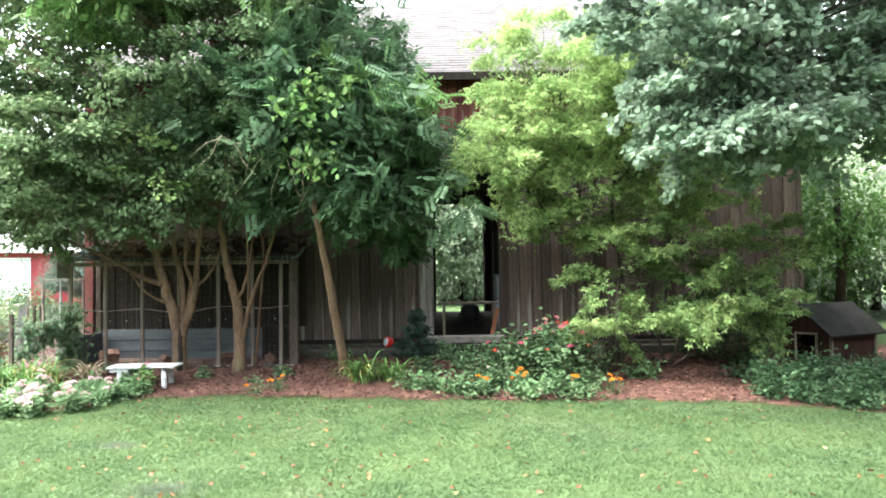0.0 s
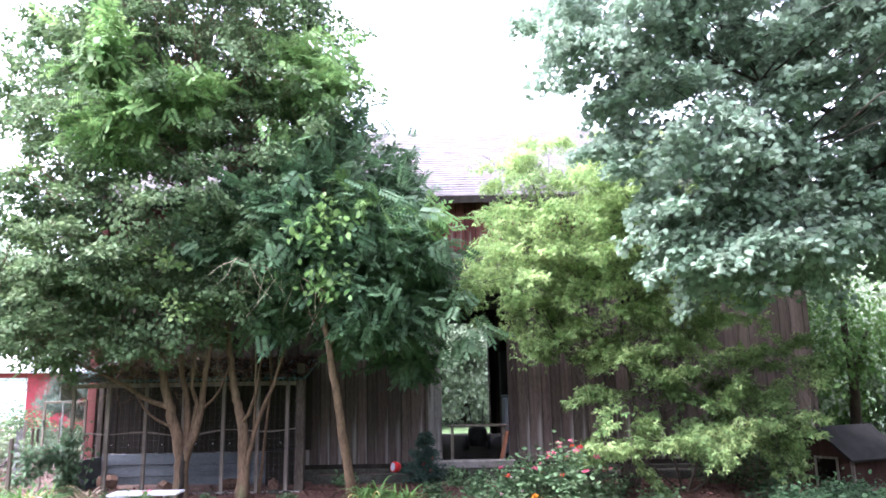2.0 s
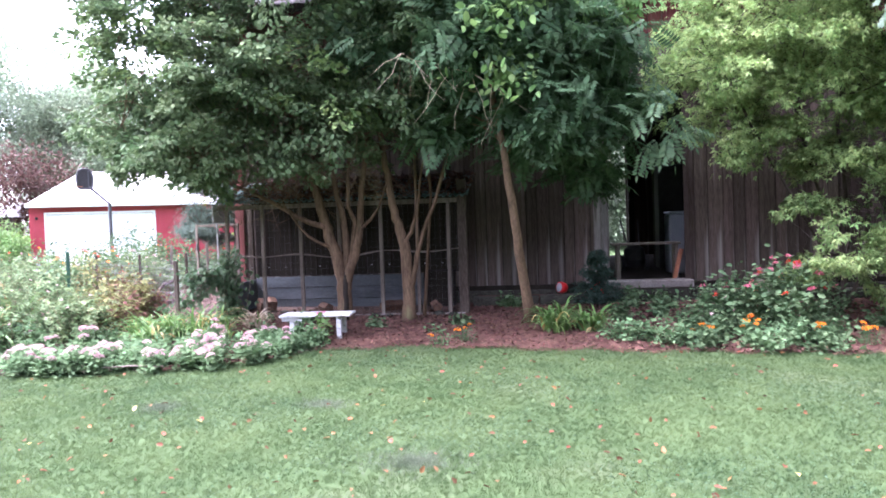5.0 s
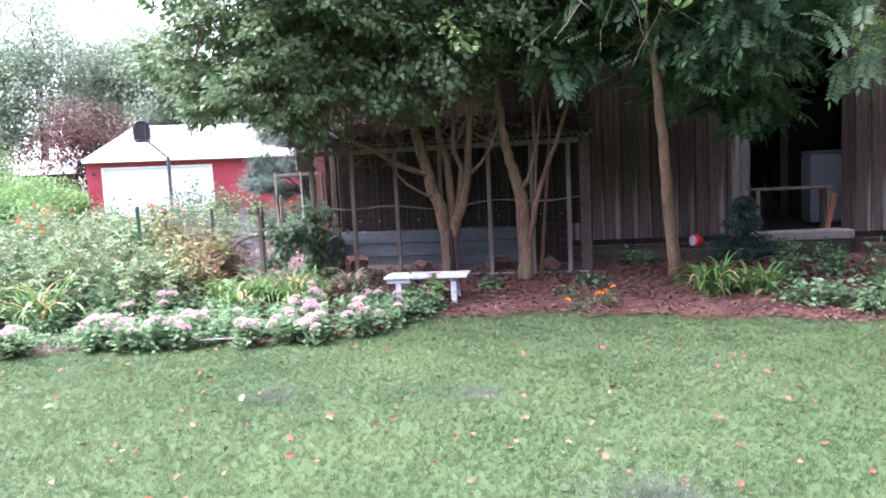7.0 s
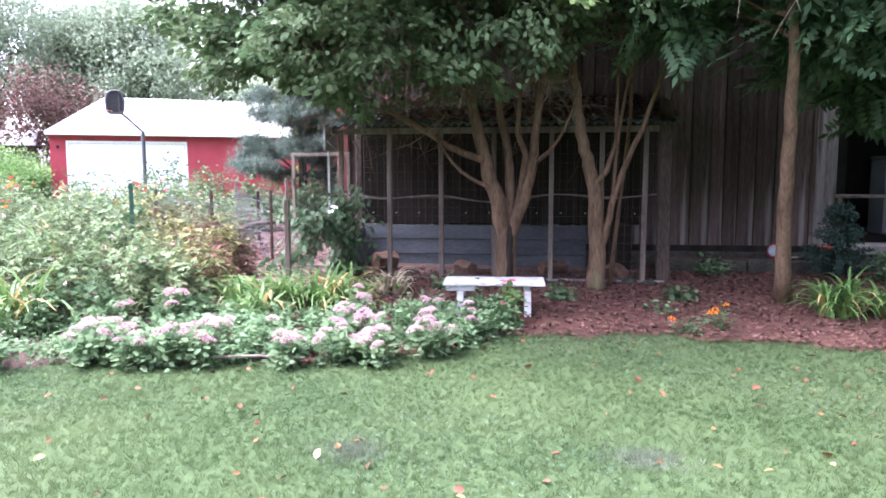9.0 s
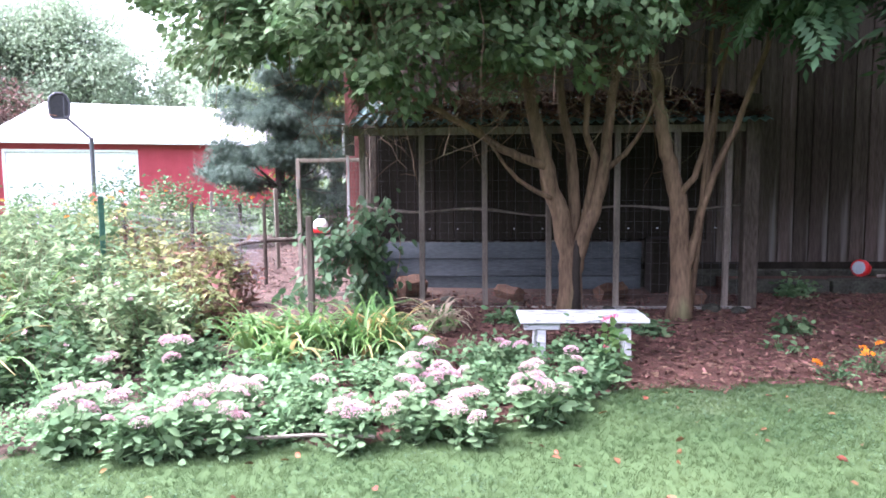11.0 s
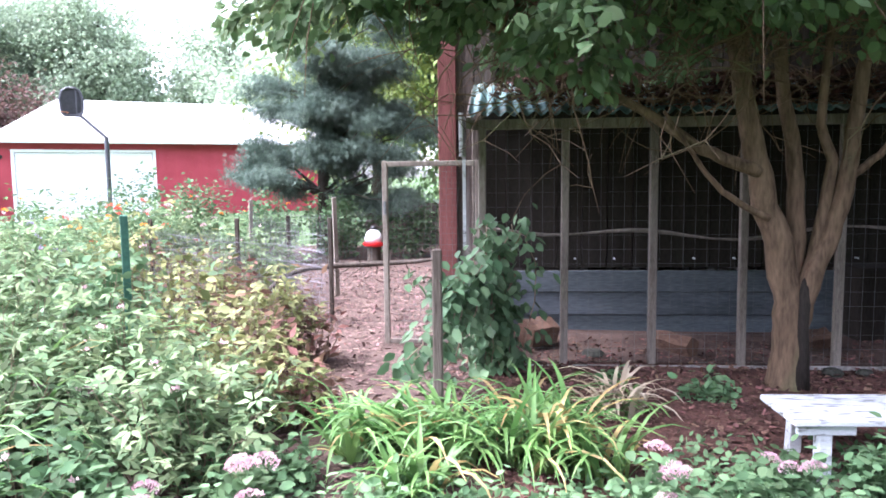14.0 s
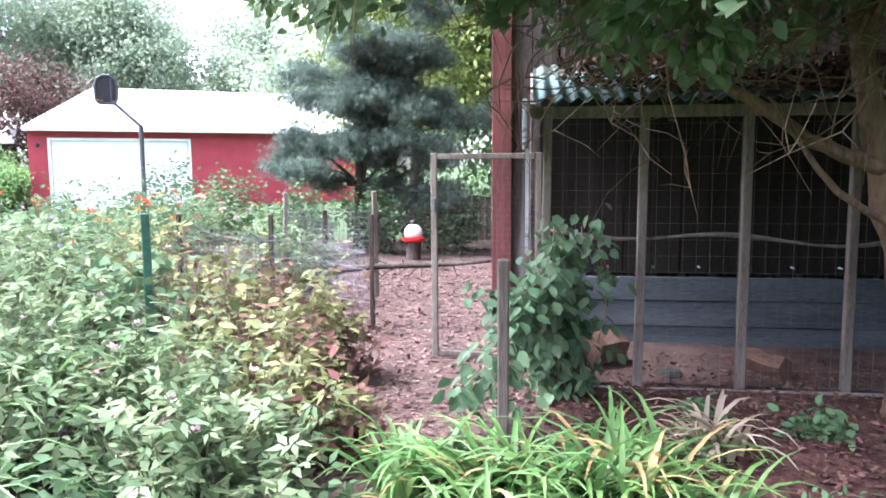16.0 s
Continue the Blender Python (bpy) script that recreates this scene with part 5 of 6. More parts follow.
# Trees added out of view to hold back low light from the sky.
for i, (x, y) in enumerate([(-26, -4), (-19, -9), (-12, -12), (-5, -13), (2, -13), (9, -11), (15, -7), (19, 0), (21, 8), (-30, 4)]):
    far_tree(x, y, 9.5 + (i * 37 % 5) * 0.5, 4.4, 170 + i, "leaf_mulberry", "unseen leafy tree added to block low sky light", size=0.42, per=26, n=340, low=0.0, name="sky_blocker_tree")


for i, (x, y, h, r) in enumerate([(-26.4, 32.5, 1.9, 1.2), (-28.3, 33.5, 2.2, 1.4), (-30.2, 34.6, 2.0, 1.5), (-33.8, 38.0, 3.4, 1.9), (-31.2, 38.6, 2.1, 1.1), (-36.5, 39.0, 4.5, 2.2)]):
    far_tree(x, y, h, r, 190 + i, "leaf_light" if i < 3 else "leaf_far", "rounded green bush beyond the garden", size=0.14, n=150, per=40, low=-0.6, name="background_bush")


# ---- grey shed beyond the garden ----
shed = thing("garden_shed", "small grey shed with a white framed window behind the garden", "shed", m=pose(-32.7, 40.0, 0.4, 0, 0, 30))
part("wall", Geo().box(-1.3, -0.35, 0, 0.1, 0, 2.3).box(0.35, 1.3, 0, 0.1, 0, 2.3).box(-0.35, 0.35, 0, 0.1, 0, 0.95).box(-0.35, 0.35, 0, 0.1, 1.95, 2.3).box(-1.3, -1.2, 0.1, 2, 0, 2.3).box(1.2, 1.3, 0.1, 2, 0, 2.3).box(-1.3, 1.3, 2.0, 2.1, 0, 2.3), M["board"], shed)
part("roof", Geo().add([(-1.5, -0.3, 2.28), (1.5, -0.3, 2.28), (1.5, 1.05, 3.1), (-1.5, 1.05, 3.1), (1.5, 2.4, 2.28), (-1.5, 2.4, 2.28)], [(0, 1, 2, 3), (3, 2, 4, 5), (1, 4, 2), (0, 3, 5), (0, 5, 4, 1)]), M["garageroof"], shed)
win = part("window", Geo().box(-0.4, -0.33, -0.04, 0.02, 0.9, 2.0).box(0.33, 0.4, -0.04, 0.02, 0.9, 2.0).box(-0.33, 0.33, -0.04, 0.02, 0.9, 0.97).box(-0.33, 0.33, -0.04, 0.02, 1.93, 2.0).box(-0.03, 0.03, -0.03, 0.02, 0.97, 1.93), M["white"], shed, "white window frame")
part("pane", Geo().box(-0.33, 0.33, 0.03, 0.04, 0.96, 1.94), M["glassdark"], win)

# ---- garden plants ----
def plant(name, label, x, y, r, h, leaf, template, size, count, seed, category="shrub", stems=14, stem_mat="twig", flowers=(), group="", low=0.0, tilt=0.5):
    """A bush: stems from the ground, leaves along and above them, flower heads as parts."""
    rg = np.random.default_rng(seed)
    z = float(ground_z(x, y))
    t = thing(name, label, category, group=group, m=pose(x, y, z))
    g = Geo()
    tips, pts, dirs = [], [], []
    for i in range(stems):
        a, q = rg.uniform(0, 2 * math.pi), r * rg.random() ** 0.6
        hh = h * (1 - 0.45 * (q / r) ** 2) * rg.uniform(0.8, 1.1)
        tip = np.array((q * math.cos(a), q * math.sin(a), hh))
        foot = np.array((tip[0] * 0.35, tip[1] * 0.35, -0.02))
        path = wander(foot, tip, rg, 5, 0.12)
        g.tube(path, [0.007, 0.006, 0.005, 0.004, 0.003, 0.002], 4)
        tips.append(tip)
        n = max(3, count // stems)
        s = low + (1.03 - low) * rg.random(n) ** 0.75
        p = np.array([np.array(path[min(int(k * 5), 4)]) * (1 - (k * 5 - min(int(k * 5), 4))) + np.array(path[min(int(k * 5), 4) + 1]) * (k * 5 - min(int(k * 5), 4)) for k in s])
        pts.append(p + rg.normal(0, 0.035 + r * 0.08, (n, 3)))
        dd = rg.normal(0, 1, (n, 3))
        dirs.append(dd * (1, 1, 0.4) + (0, 0, 0.1))
    part("stalk", g, M[stem_mat], t)["kind"] = "stuff"
    pts = np.concatenate(pts)
    pts[:, 2] = np.maximum(pts[:, 2], 0.02)
    scatter("foliage", template, pts, np.concatenate(dirs), size, M[leaf], rg, t, tilt=tilt)
    for mesh, k, up in flowers:
        for j in rg.choice(len(tips), min(k, len(tips)), replace=False):
            part("flower", mesh, None, t, m=pose(*(tips[j] + (0, 0, up)), rg.uniform(-25, 25), rg.uniform(-25, 25), rg.uniform(0, 360)) @ Matrix.Scale(rg.uniform(0.75, 1.2), 4))
    return t


def head_mesh(name, mat, r, dome, n, bit, seed):
    rg = np.random.default_rng(seed)
    a, q = rg.uniform(0, 2 * math.pi, n), np.sqrt(rg.random(n))
    p = np.stack([r * q * np.cos(a), r * q * np.sin(a), dome * (1 - q ** 2) + rg.uniform(-0.004, 0.004, n)], 1)
    ob = scatter(name, OVAL, p, np.stack([np.cos(a) * q, np.sin(a) * q, 0.9 + 0 * a], 1) + rg.normal(0, 0.4, (n, 3)), bit, M[mat], rg)
    me = ob.data
    bpy.data.objects.remove(ob)
    return me


SEDUM = [head_mesh("flower", "pink", 0.062, 0.036, 260, 0.0145, s) for s in (1, 2)]
ROSE = [head_mesh("flower", "hotpink", 0.036, 0.03, 30, 0.035, 3), head_mesh("flower", "redflower", 0.03, 0.03, 22, 0.035, 4)]
MARI = head_mesh("flower", "orange", 0.038, 0.026, 44, 0.028, 5)
BIGRED = head_mesh("flower", "redflower", 0.045, 0.03, 26, 0.04, 6)
BLUE = head_mesh("flower", "lilac", 0.03, 0.02, 16, 0.035, 7)
PALE = head_mesh("flower", "pink", 0.02, 0.015, 14, 0.025, 8)

for i, (x, y, r, h, k) in enumerate([(-7.36, 10.31, 0.27, 0.42, 13), (-8.27, 10.2, 0.25, 0.4, 7), (-8.2, 9.84, 0.22, 0.38, 6), (-7.51, 9.88, 0.17, 0.36, 4), (-7.26, 9.98, 0.15, 0.32, 3), (-8.93, 11.87, 0.18, 0.46, 3), (-9.2, 11.74, 0.2, 0.46, 4),
                                     (-8.12, 11.05, 0.18, 0.44, 4), (-9.72, 11.83, 0.2, 0.5, 4), (-6.52, 10.05, 0.15, 0.32, 4), (-6.19, 11.12, 0.17, 0.44, 6), (-6.23, 10.63, 0.16, 0.4, 6), (-5.92, 10.54, 0.2, 0.4, 8), (-5.75, 10.2, 0.19, 0.36, 8), (-6.12, 10.2, 0.17, 0.36, 5),
                                     (-5.33, 10.42, 0.2, 0.38, 9), (-5.02, 10.95, 0.13, 0.38, 2), (-5.47, 11.45, 0.15, 0.34, 2), (-7.8, 9.85, 0.17, 0.34, 2), (-6.75, 10.35, 0.18, 0.3, 1), (-9.0, 9.6, 0.24, 0.4, 6), (-9.6, 9.4, 0.24, 0.42, 5), (-8.7, 10.9, 0.22, 0.4, 2)]):
    plant("sedum", "stonecrop with fleshy pale leaves and flat pink flower heads", x, y, r, h * (0.75 + 0.05 * (i % 4)), "leaf_sedum", LEAF, 0.075, 300, 200 + i, "flower", 18, "leaf_sedum",
          [(SEDUM[i % 2], k + 1, 0.045)], group="stonecrops along the border", low=0.1)
for i, (x, y, r, h) in enumerate([(-5.75, 11.35, 0.22, 0.2), (-5.3, 11.2, 0.2, 0.2), (-6.9, 10.75, 0.25, 0.26), (-7.75, 10.6, 0.27, 0.26), (-5.6, 10.9, 0.2, 0.24), (-7.75, 10.1, 0.24, 0.24), (-4.75, 11.3, 0.15, 0.28), (-6.95, 10.2, 0.2, 0.2), (-6.5, 10.4, 0.2, 0.22),
                                  (-5.1, 10.75, 0.18, 0.18), (-9.4, 10.2, 0.27, 0.36), (-4.85, 11.1, 0.18, 0.16), (-7.0, 11.2, 0.24, 0.26), (-7.6, 11.15, 0.3, 0.24), (-8.3, 11.4, 0.26, 0.3), (-7.95, 11.6, 0.25, 0.24), (-8.55, 10.5, 0.26, 0.34), (-7.3, 10.95, 0.24, 0.22), (-6.55, 11.1, 0.2, 0.22), (-8.9, 11.1, 0.25, 0.36), (-9.2, 10.6, 0.26, 0.36), (-5.0, 11.5, 0.12, 0.3)]):
    plant("leafy_herb", "low clump of soft green leaves between the flowers", x, y, r, h, "leaf_herb", LEAF, 0.06, 300, 230 + i, "plant", 14, "leaf_sedum", group="low herbs in the border")


plant("zinnia", "upright leafy zinnia with small pink blooms beside the bench", -4.68, 11.42, 0.12, 0.42, "leaf_light", LEAF, 0.09, 90, 260, "flower", 6, "leaf_sedum", [(ROSE[0], 3, 0.03)])
for i, (x, y) in enumerate([(-5.0, 11.65), (-5.45, 11.75), (-4.2, 12.6), (-5.55, 12.85), (-6.1, 13.1), (-3.1, 12.0)]):
    plant("seedling", "small broad-leaved green seedling in the bark mulch", x, y, 0.09, 0.16, "leaf_herb", LEAF, 0.075, 34, 270 + i, "plant", 5, "leaf_sedum", group="seedlings in the mulch")


def strap_clump(name, label, x, y, r, h, n, seed, mats=("leaf_lily", "leaf_dry"), dry=0.11, group=""):
    """Arching strap leaves as bent ribbons."""
    rg = np.random.default_rng(seed)
    z = float(ground_z(x, y))
    t = thing(name, label, "plant", group=group, m=pose(x, y, z))
    gs = (Geo(), Geo())
    for i in range(n):
        a, b = rg.uniform(0, 2 * math.pi), rg.uniform(0, 2 * math.pi)
        q = r * 0.45 * math.sqrt(rg.random())
        p = np.array((q * math.cos(b), q * math.sin(b), 0.0))
        L, w = h * rg.uniform(0.9, 2.1), rg.uniform(0.013, 0.024)
        lean, bend = rg.uniform(0.1, 0.75), rg.uniform(1.4, 2.9)
        side = np.array((-math.sin(a), math.cos(a), 0))
        v, k = [], 7
        for s in range(k):
            th = lean + bend * (s / (k - 1)) ** 1.5
            ww = w * (1 - (s / (k - 1)) ** 2.2) + 0.001
            v += [p - side * ww + (0, 0, 0.004), p, p + side * ww + (0, 0, 0.004)]
            p = p + (L / (k - 1)) * np.array((math.sin(th) * math.cos(a), math.sin(th) * math.sin(a), math.cos(th)))
            p[2] = max(p[2], 0.012)
        f = []
        for s in range(k - 1):
            f += [(3 * s, 3 * s + 1, 3 * s + 4, 3 * s + 3), (3 * s + 1, 3 * s + 2, 3 * s + 5, 3 * s + 4)]
        gs[1 if rg.random() < dry else 0].add(v, f)
    for g, mt, nm in zip(gs, mats, ("leaves", "dry_leaves")):
        if g.n:
            part(nm, g, M[mt], t, smooth=True)
    return t


for i, (x, y, r, h, n) in enumerate([(-6.7, 11.95, 0.55, 0.37, 210), (-7.25, 11.9, 0.5, 0.36, 170), (-7.7, 12.0, 0.4, 0.34, 90), (-6.35, 11.75, 0.35, 0.3, 70), (-9.6, 10.8, 0.5, 0.6, 90), (-10.3, 10.3, 0.5, 0.55, 80), (-7.35, 11.45, 0.3, 0.3, 60), (-9.9, 12.0, 0.4, 0.8, 50), (-11.0, 10.9, 0.4, 0.7, 50)]):
    strap_clump("daylily", "clump of arching green daylily leaves with some yellowed blades", x, y, r, h, n, 300 + i, group="daylilies in the border")
strap_clump("dry_daylily", "tuft of withered straw coloured strap leaves", -6.12, 12.55, 0.3, 0.27, 60, 310, mats=("leaf_lily", "leaf_straw"), dry=0.85)
strap_clump("daylily", "small tuft of green strap leaves in the bark mulch", -1.35, 12.0, 0.4, 0.36, 130, 311, dry=0.08, group="daylilies in the border")
strap_clump("daylily", "small tuft of green strap leaves in the bark mulch", -0.85, 11.95, 0.35, 0.32, 90, 312, dry=0.05, group="daylilies in the border")

rc_ = np.random.default_rng(88)
gx = rc_.uniform(-9.6, -4.7, 12000)
gy = bed_y(gx) + 0.02 + 1.5 * rc_.random(12000) ** 1.3
ok = (gy < 12.0) & ((np.sin(gx * 7 + gy * 3) + np.sin(gy * 9 - gx * 2) + rc_.normal(0, 0.5, 12000)) > -0.35)
gx, gy = gx[ok], gy[ok]
cover = scatter("ground_cover", LEAF, np.stack([gx, gy, ground_z(gx, gy) + 0.02 + 0.13 * rc_.random(len(gx))], 1), rc_.normal(0, 1, (len(gx), 3)) * (1, 1, 0.4) + (0, 0, 0.2), 0.05, M["leaf_herb"], rc_, tilt=0.5)
tagged(cover, "low soft green leaves filling the flower border", "plant", kind="stuff")

# raspberry and tall flowers
bi = 0
rb_rng = np.random.default_rng(9)
for x, y, r, h, dry in [(-8.6, 11.6, 0.6, 0.75, 0), (-9.2, 12.2, 0.6, 0.85, 0), (-8.9, 12.9, 0.55, 0.85, 1), (-8.7, 13.6, 0.4, 0.8, 1), (-8.45, 12.3, 0.4, 0.6, 1), (-9.8, 13.2, 0.7, 1.0, 0), (-10.1, 12.2, 0.7, 0.95, 0), (-9.7, 11.4, 0.6, 0.75, 0), (-9.6, 14.3, 0.6, 1.0, 1), (-10.8, 13.4, 0.8, 1.1, 0),
                       (-11.0, 12.0, 0.8, 0.95, 0), (-10.4, 11.3, 0.7, 0.8, 0), (-11.6, 14.6, 0.9, 1.2, 0), (-10.5, 15.0, 0.8, 1.1, 1), (-12.0, 12.9, 0.9, 1.1, 0), (-12.2, 11.3, 0.8, 0.9, 0), (-9.9, 16.4, 0.7, 1.05, 0), (-9.1, 11.0, 0.45, 0.5, 0)]:
    plant("raspberry_bush", "raspberry bush with toothed " + ("browning leaves and dry canes" if dry else "grey-green leaves"), x, y, r, h, "leaf_berrydry" if dry else ("leaf_berry", "leaf_berry", "leaf_rose")[bi % 3], (TRIFOLIATE, LEAF)[bi % 3 == 2], (0.13, 0.085)[bi % 3 == 2], int(520 * r / 0.6 * (0.9 if dry else 1.35)), 400 + bi, "shrub", 30, "twig",
          [(PALE, 3, 0.02)] if not dry else (), group="raspberry bushes of the garden", low=0.15)
    if dry:
        plant("dry_stalks", "dry brown stalks with shrivelled hanging leaves", x + 0.2, y + 0.1, r * 0.8, h * 0.85, "leaf_brown", OVAL, 0.10, 260, 500 + bi, "dead plant", 24, "twig", group="dry stalks of the garden")
    bi += 1
for i in range(34):
    x, y = rb_rng.uniform(-22, -10.5), rb_rng.uniform(13.5, 25)
    if x > -11.5 and y > 18:
        x -= 3
    h = rb_rng.uniform(0.9, 1.35)
    plant("tall_flower", "tall loose garden flower with narrow leaves and bright blooms", x, y, rb_rng.uniform(0.6, 0.9), h, "leaf_berry" if i % 3 else "leaf_rose", OVAL, 0.13, 460, 700 + i, "flower", 20, "leaf_berry",
          [((BIGRED, MARI, BLUE, PALE, SEDUM[0])[i % 5], 4, 0.02)], group="tall flowers of the garden", low=0.1)
for i in range(16):
    x, y = rb_rng.uniform(-17, -11.5), rb_rng.uniform(8.5, 12.5)
    plant("tall_flower", "tall loose garden flower with narrow leaves and bright blooms", x, y, rb_rng.uniform(0.5, 0.8), rb_rng.uniform(0.7, 1.1), "leaf_berry" if i % 3 else "leaf_rose", OVAL, 0.12, 460, 760 + i, "flower", 20, "leaf_berry",
          [((BIGRED, MARI, PALE)[i % 3], 4, 0.02)], group="tall flowers of the garden", low=0.1)
for i, (x, y, r, h) in enumerate([(-15.3, 24.5, 0.9, 1.9), (-13.7, 24.0, 0.8, 1.6), (-11.0, 20.5, 0.7, 1.3), (-9.9, 21.5, 0.8, 1.3), (-8.6, 21.8, 0.8, 1.2), (-10.2, 23.3, 0.9, 1.4)]):
    plant("garden_shrub", "rounded leafy shrub at the back of the garden", x, y, r, h, "leaf_rose", LEAF, 0.10, 1200, 800 + i, "shrub", 24, "twig", group="shrubs at the back", low=0.1)

# vine on the pen corner and gate post
rv = np.random.default_rng(41)
vine = thing("vine", "broad-leaved green vine climbing the pen corner and gate post", "climbing plant", m=pose(-7.1, 13.5, -0.1))
g = Geo()
vp, vd = [], []
for i in range(24):
    base = np.array((rv.uniform(0.0, 0.38), rv.uniform(-0.15, 0.1), 0))
    tip = np.array((rv.uniform(0.0, 0.42), rv.uniform(-0.15, 0.08), rv.uniform(0.7, 1.25)))
    path = wander(base, tip, rv, 7, 0.2)
    g.tube(path, 0.005, 4)
    for q in path[1:]:
        for _ in range(5):
            vp.append(q + rv.normal(0, 0.06, 3))
            vd.append((rv.normal(0, 0.6), -0.5 + rv.normal(0, 0.3), -0.5))
for i in range(14):
    path = wander((0.1, -0.15, 0.8), (rv.uniform(-0.45, -0.05), rv.uniform(-1.15, -0.7), rv.uniform(0.25, 0.95)), rv, 6, 0.15)
    g.tube(path, 0.005, 4)
    for q in path[1:]:
        for _ in range(6):
            vp.append(q + rv.normal(0, 0.06, 3))
            vd.append((rv.normal(0, 0.6), -0.5 + rv.normal(0, 0.3), -0.5))
part("stalk", g, M["twig"], vine)["kind"] = "stuff"
scatter("leaves", LEAF, vp, vd, 0.10, M["leaf_vine"], rv, vine, tilt=0.5)

# rose bush, marigolds, spruce, ground plants on the right
plant("rose_bush", "rose bush with grey-green leaves and small pink and red roses", 1.7, 11.75, 0.75, 0.95, "leaf_rose", LEAF, 0.088, 1500, 900, "shrub", 34, "leaf_rose", [(ROSE[0], 14, 0.04), (ROSE[1], 7, 0.04)], low=0.1)
plant("rose_bush", "rose bush with grey-green leaves and small pink and red roses", 1.15, 11.85, 0.55, 0.8, "leaf_rose", LEAF, 0.088, 1100, 902, "shrub", 26, "leaf_rose", [(ROSE[0], 6, 0.04), (ROSE[1], 3, 0.04)], low=0.1)
plant("rose_bush", "low rose bush with small pink roses", 0.75, 11.7, 0.55, 0.6, "leaf_rose", LEAF, 0.065, 1000, 901, "shrub", 26, "leaf_rose", [(PALE, 4, 0.02)], low=0.1)
for i, (x, y, k, h) in enumerate([(-2.62, 11.5, 3, 0.25), (0.55, 11.1, 4, 0.28), (1.15, 11.15, 5, 0.3), (2.0, 11.0, 4, 0.25), (2.55, 11.05, 4, 0.28), (-2.95, 11.35, 1, 0.16), (-10.0, 9.0, 4, 0.35)]):
    plant("marigold", "small marigold with bright orange flowers", x, y, 0.16, h, "leaf_rose", OVAL, 0.05, 160, 910 + i, "flower", 9, "leaf_rose", [(MARI, k, 0.03)], group="marigolds in the bed")
for i, (x, y, r, h) in enumerate([(0.1, 11.3, 0.5, 0.3), (0.7, 11.2, 0.5, 0.32), (1.5, 11.2, 0.5, 0.35), (2.2, 11.25, 0.4, 0.3), (0.0, 14.0, 0.3, 0.35), (0.5, 13.9, 0.25, 0.3), (-2.0, 14.35, 0.25, 0.2), (-0.3, 12.6, 0.2, 0.3), (0.3, 12.9, 0.2, 0.35), (-4.1, 12.5, 0.12, 0.1), (-5.4, 12.9, 0.15, 0.12), (-2.8, 12.6, 0.15, 0.12),
                                  (4.9, 11.1, 0.6, 0.6), (5.6, 11.4, 0.6, 0.7), (6.4, 11.2, 0.7, 0.5), (7.3, 11.3, 0.7, 0.55), (8.2, 11.5, 0.8, 0.6), (9.2, 11.6, 0.8, 0.6), (5.1, 10.5, 0.4, 0.4), (5.8, 10.2, 0.5, 0.45), (6.6, 10.1, 0.6, 0.5), (7.6, 10.2, 0.7, 0.45), (8.6, 10.2, 0.7, 0.5), (6.2, 10.7, 0.5, 0.55), (7.2, 10.8, 0.6, 0.5), (8.3, 10.9, 0.6, 0.5), (5.3, 10.2, 0.4, 0.35), (6.0, 11.4, 0.6, 0.6), (7.0, 11.8, 0.6, 0.4), (9.4, 10.5, 0.7, 0.5), (10.2, 11.0, 0.8, 0.6), (5.0, 11.8, 0.5, 0.5), (6.3, 12.2, 0.4, 0.3), (10.3, 12.2, 0.9, 0.8), (11.6, 12.8, 1.0, 1.0), (4.75, 10.6, 0.35, 0.4), (5.4, 10.9, 0.5, 0.5), (0.4, 10.95, 0.35, 0.22), (1.2, 10.9, 0.4, 0.25), (1.9, 10.85, 0.35, 0.22), (-0.4, 11.4, 0.35, 0.25), (2.5, 12.3, 0.5, 0.45), (3.3, 12.0, 0.35, 0.25), (5.6, 9.9, 0.4, 0.35), (6.8, 9.75, 0.4, 0.35), (8.0, 9.8, 0.5, 0.4)]):
    # Right of x 4.5, darker leaves carry the maple's shade in their colour.
    plant("ground_plant", "low leafy green plant on the mulch", x, y, r, h * (0.62 if x > 4.5 and y < 12 else 1.0), "leaf_heaven" if x > 4.5 else ("leaf_rose" if i % 2 else "leaf_herb"), LEAF, 0.075, int(900 * r + 60), 930 + i, "plant", 16, "leaf_rose", group="low plants in the bed")
spr = np.random.default_rng(51)
spruce = thing("young_spruce", "small dark blue-green spruce beside the barn door sill", "conifer", m=pose(-0.55, 14.1, -0.12))
part("trunk", Geo().tube([(0, 0, 0), (0.02, 0, 0.5), (0, 0, 1.05)], [0.03, 0.02, 0.005], 7), M["barkdark"], spruce)
sp, sd = [], []
g = Geo()
for i in range(70):
    z = spr.uniform(0.08, 1.0)
    a, L = spr.uniform(0, 2 * math.pi), (1.1 - z) * 0.42 + 0.06
    d = np.array((math.cos(a), math.sin(a), 0.15))
    g.tube([(0, 0, z), tuple(d * L + (0, 0, z))], [0.006, 0.002], 4)
    for k in range(90):
        s = spr.uniform(0.15, 1.05)
        q = d * L * s + (0, 0, z)
        sp.append(q + spr.normal(0, 0.025, 3))
        sd.append(d + spr.normal(0, 0.9, 3))
part("branches", g, M["barkdark"], spruce)
scatter("needles", OVAL, sp, sd, 0.055, M["leaf_spruce"], spr, spruce, tilt=1.0)

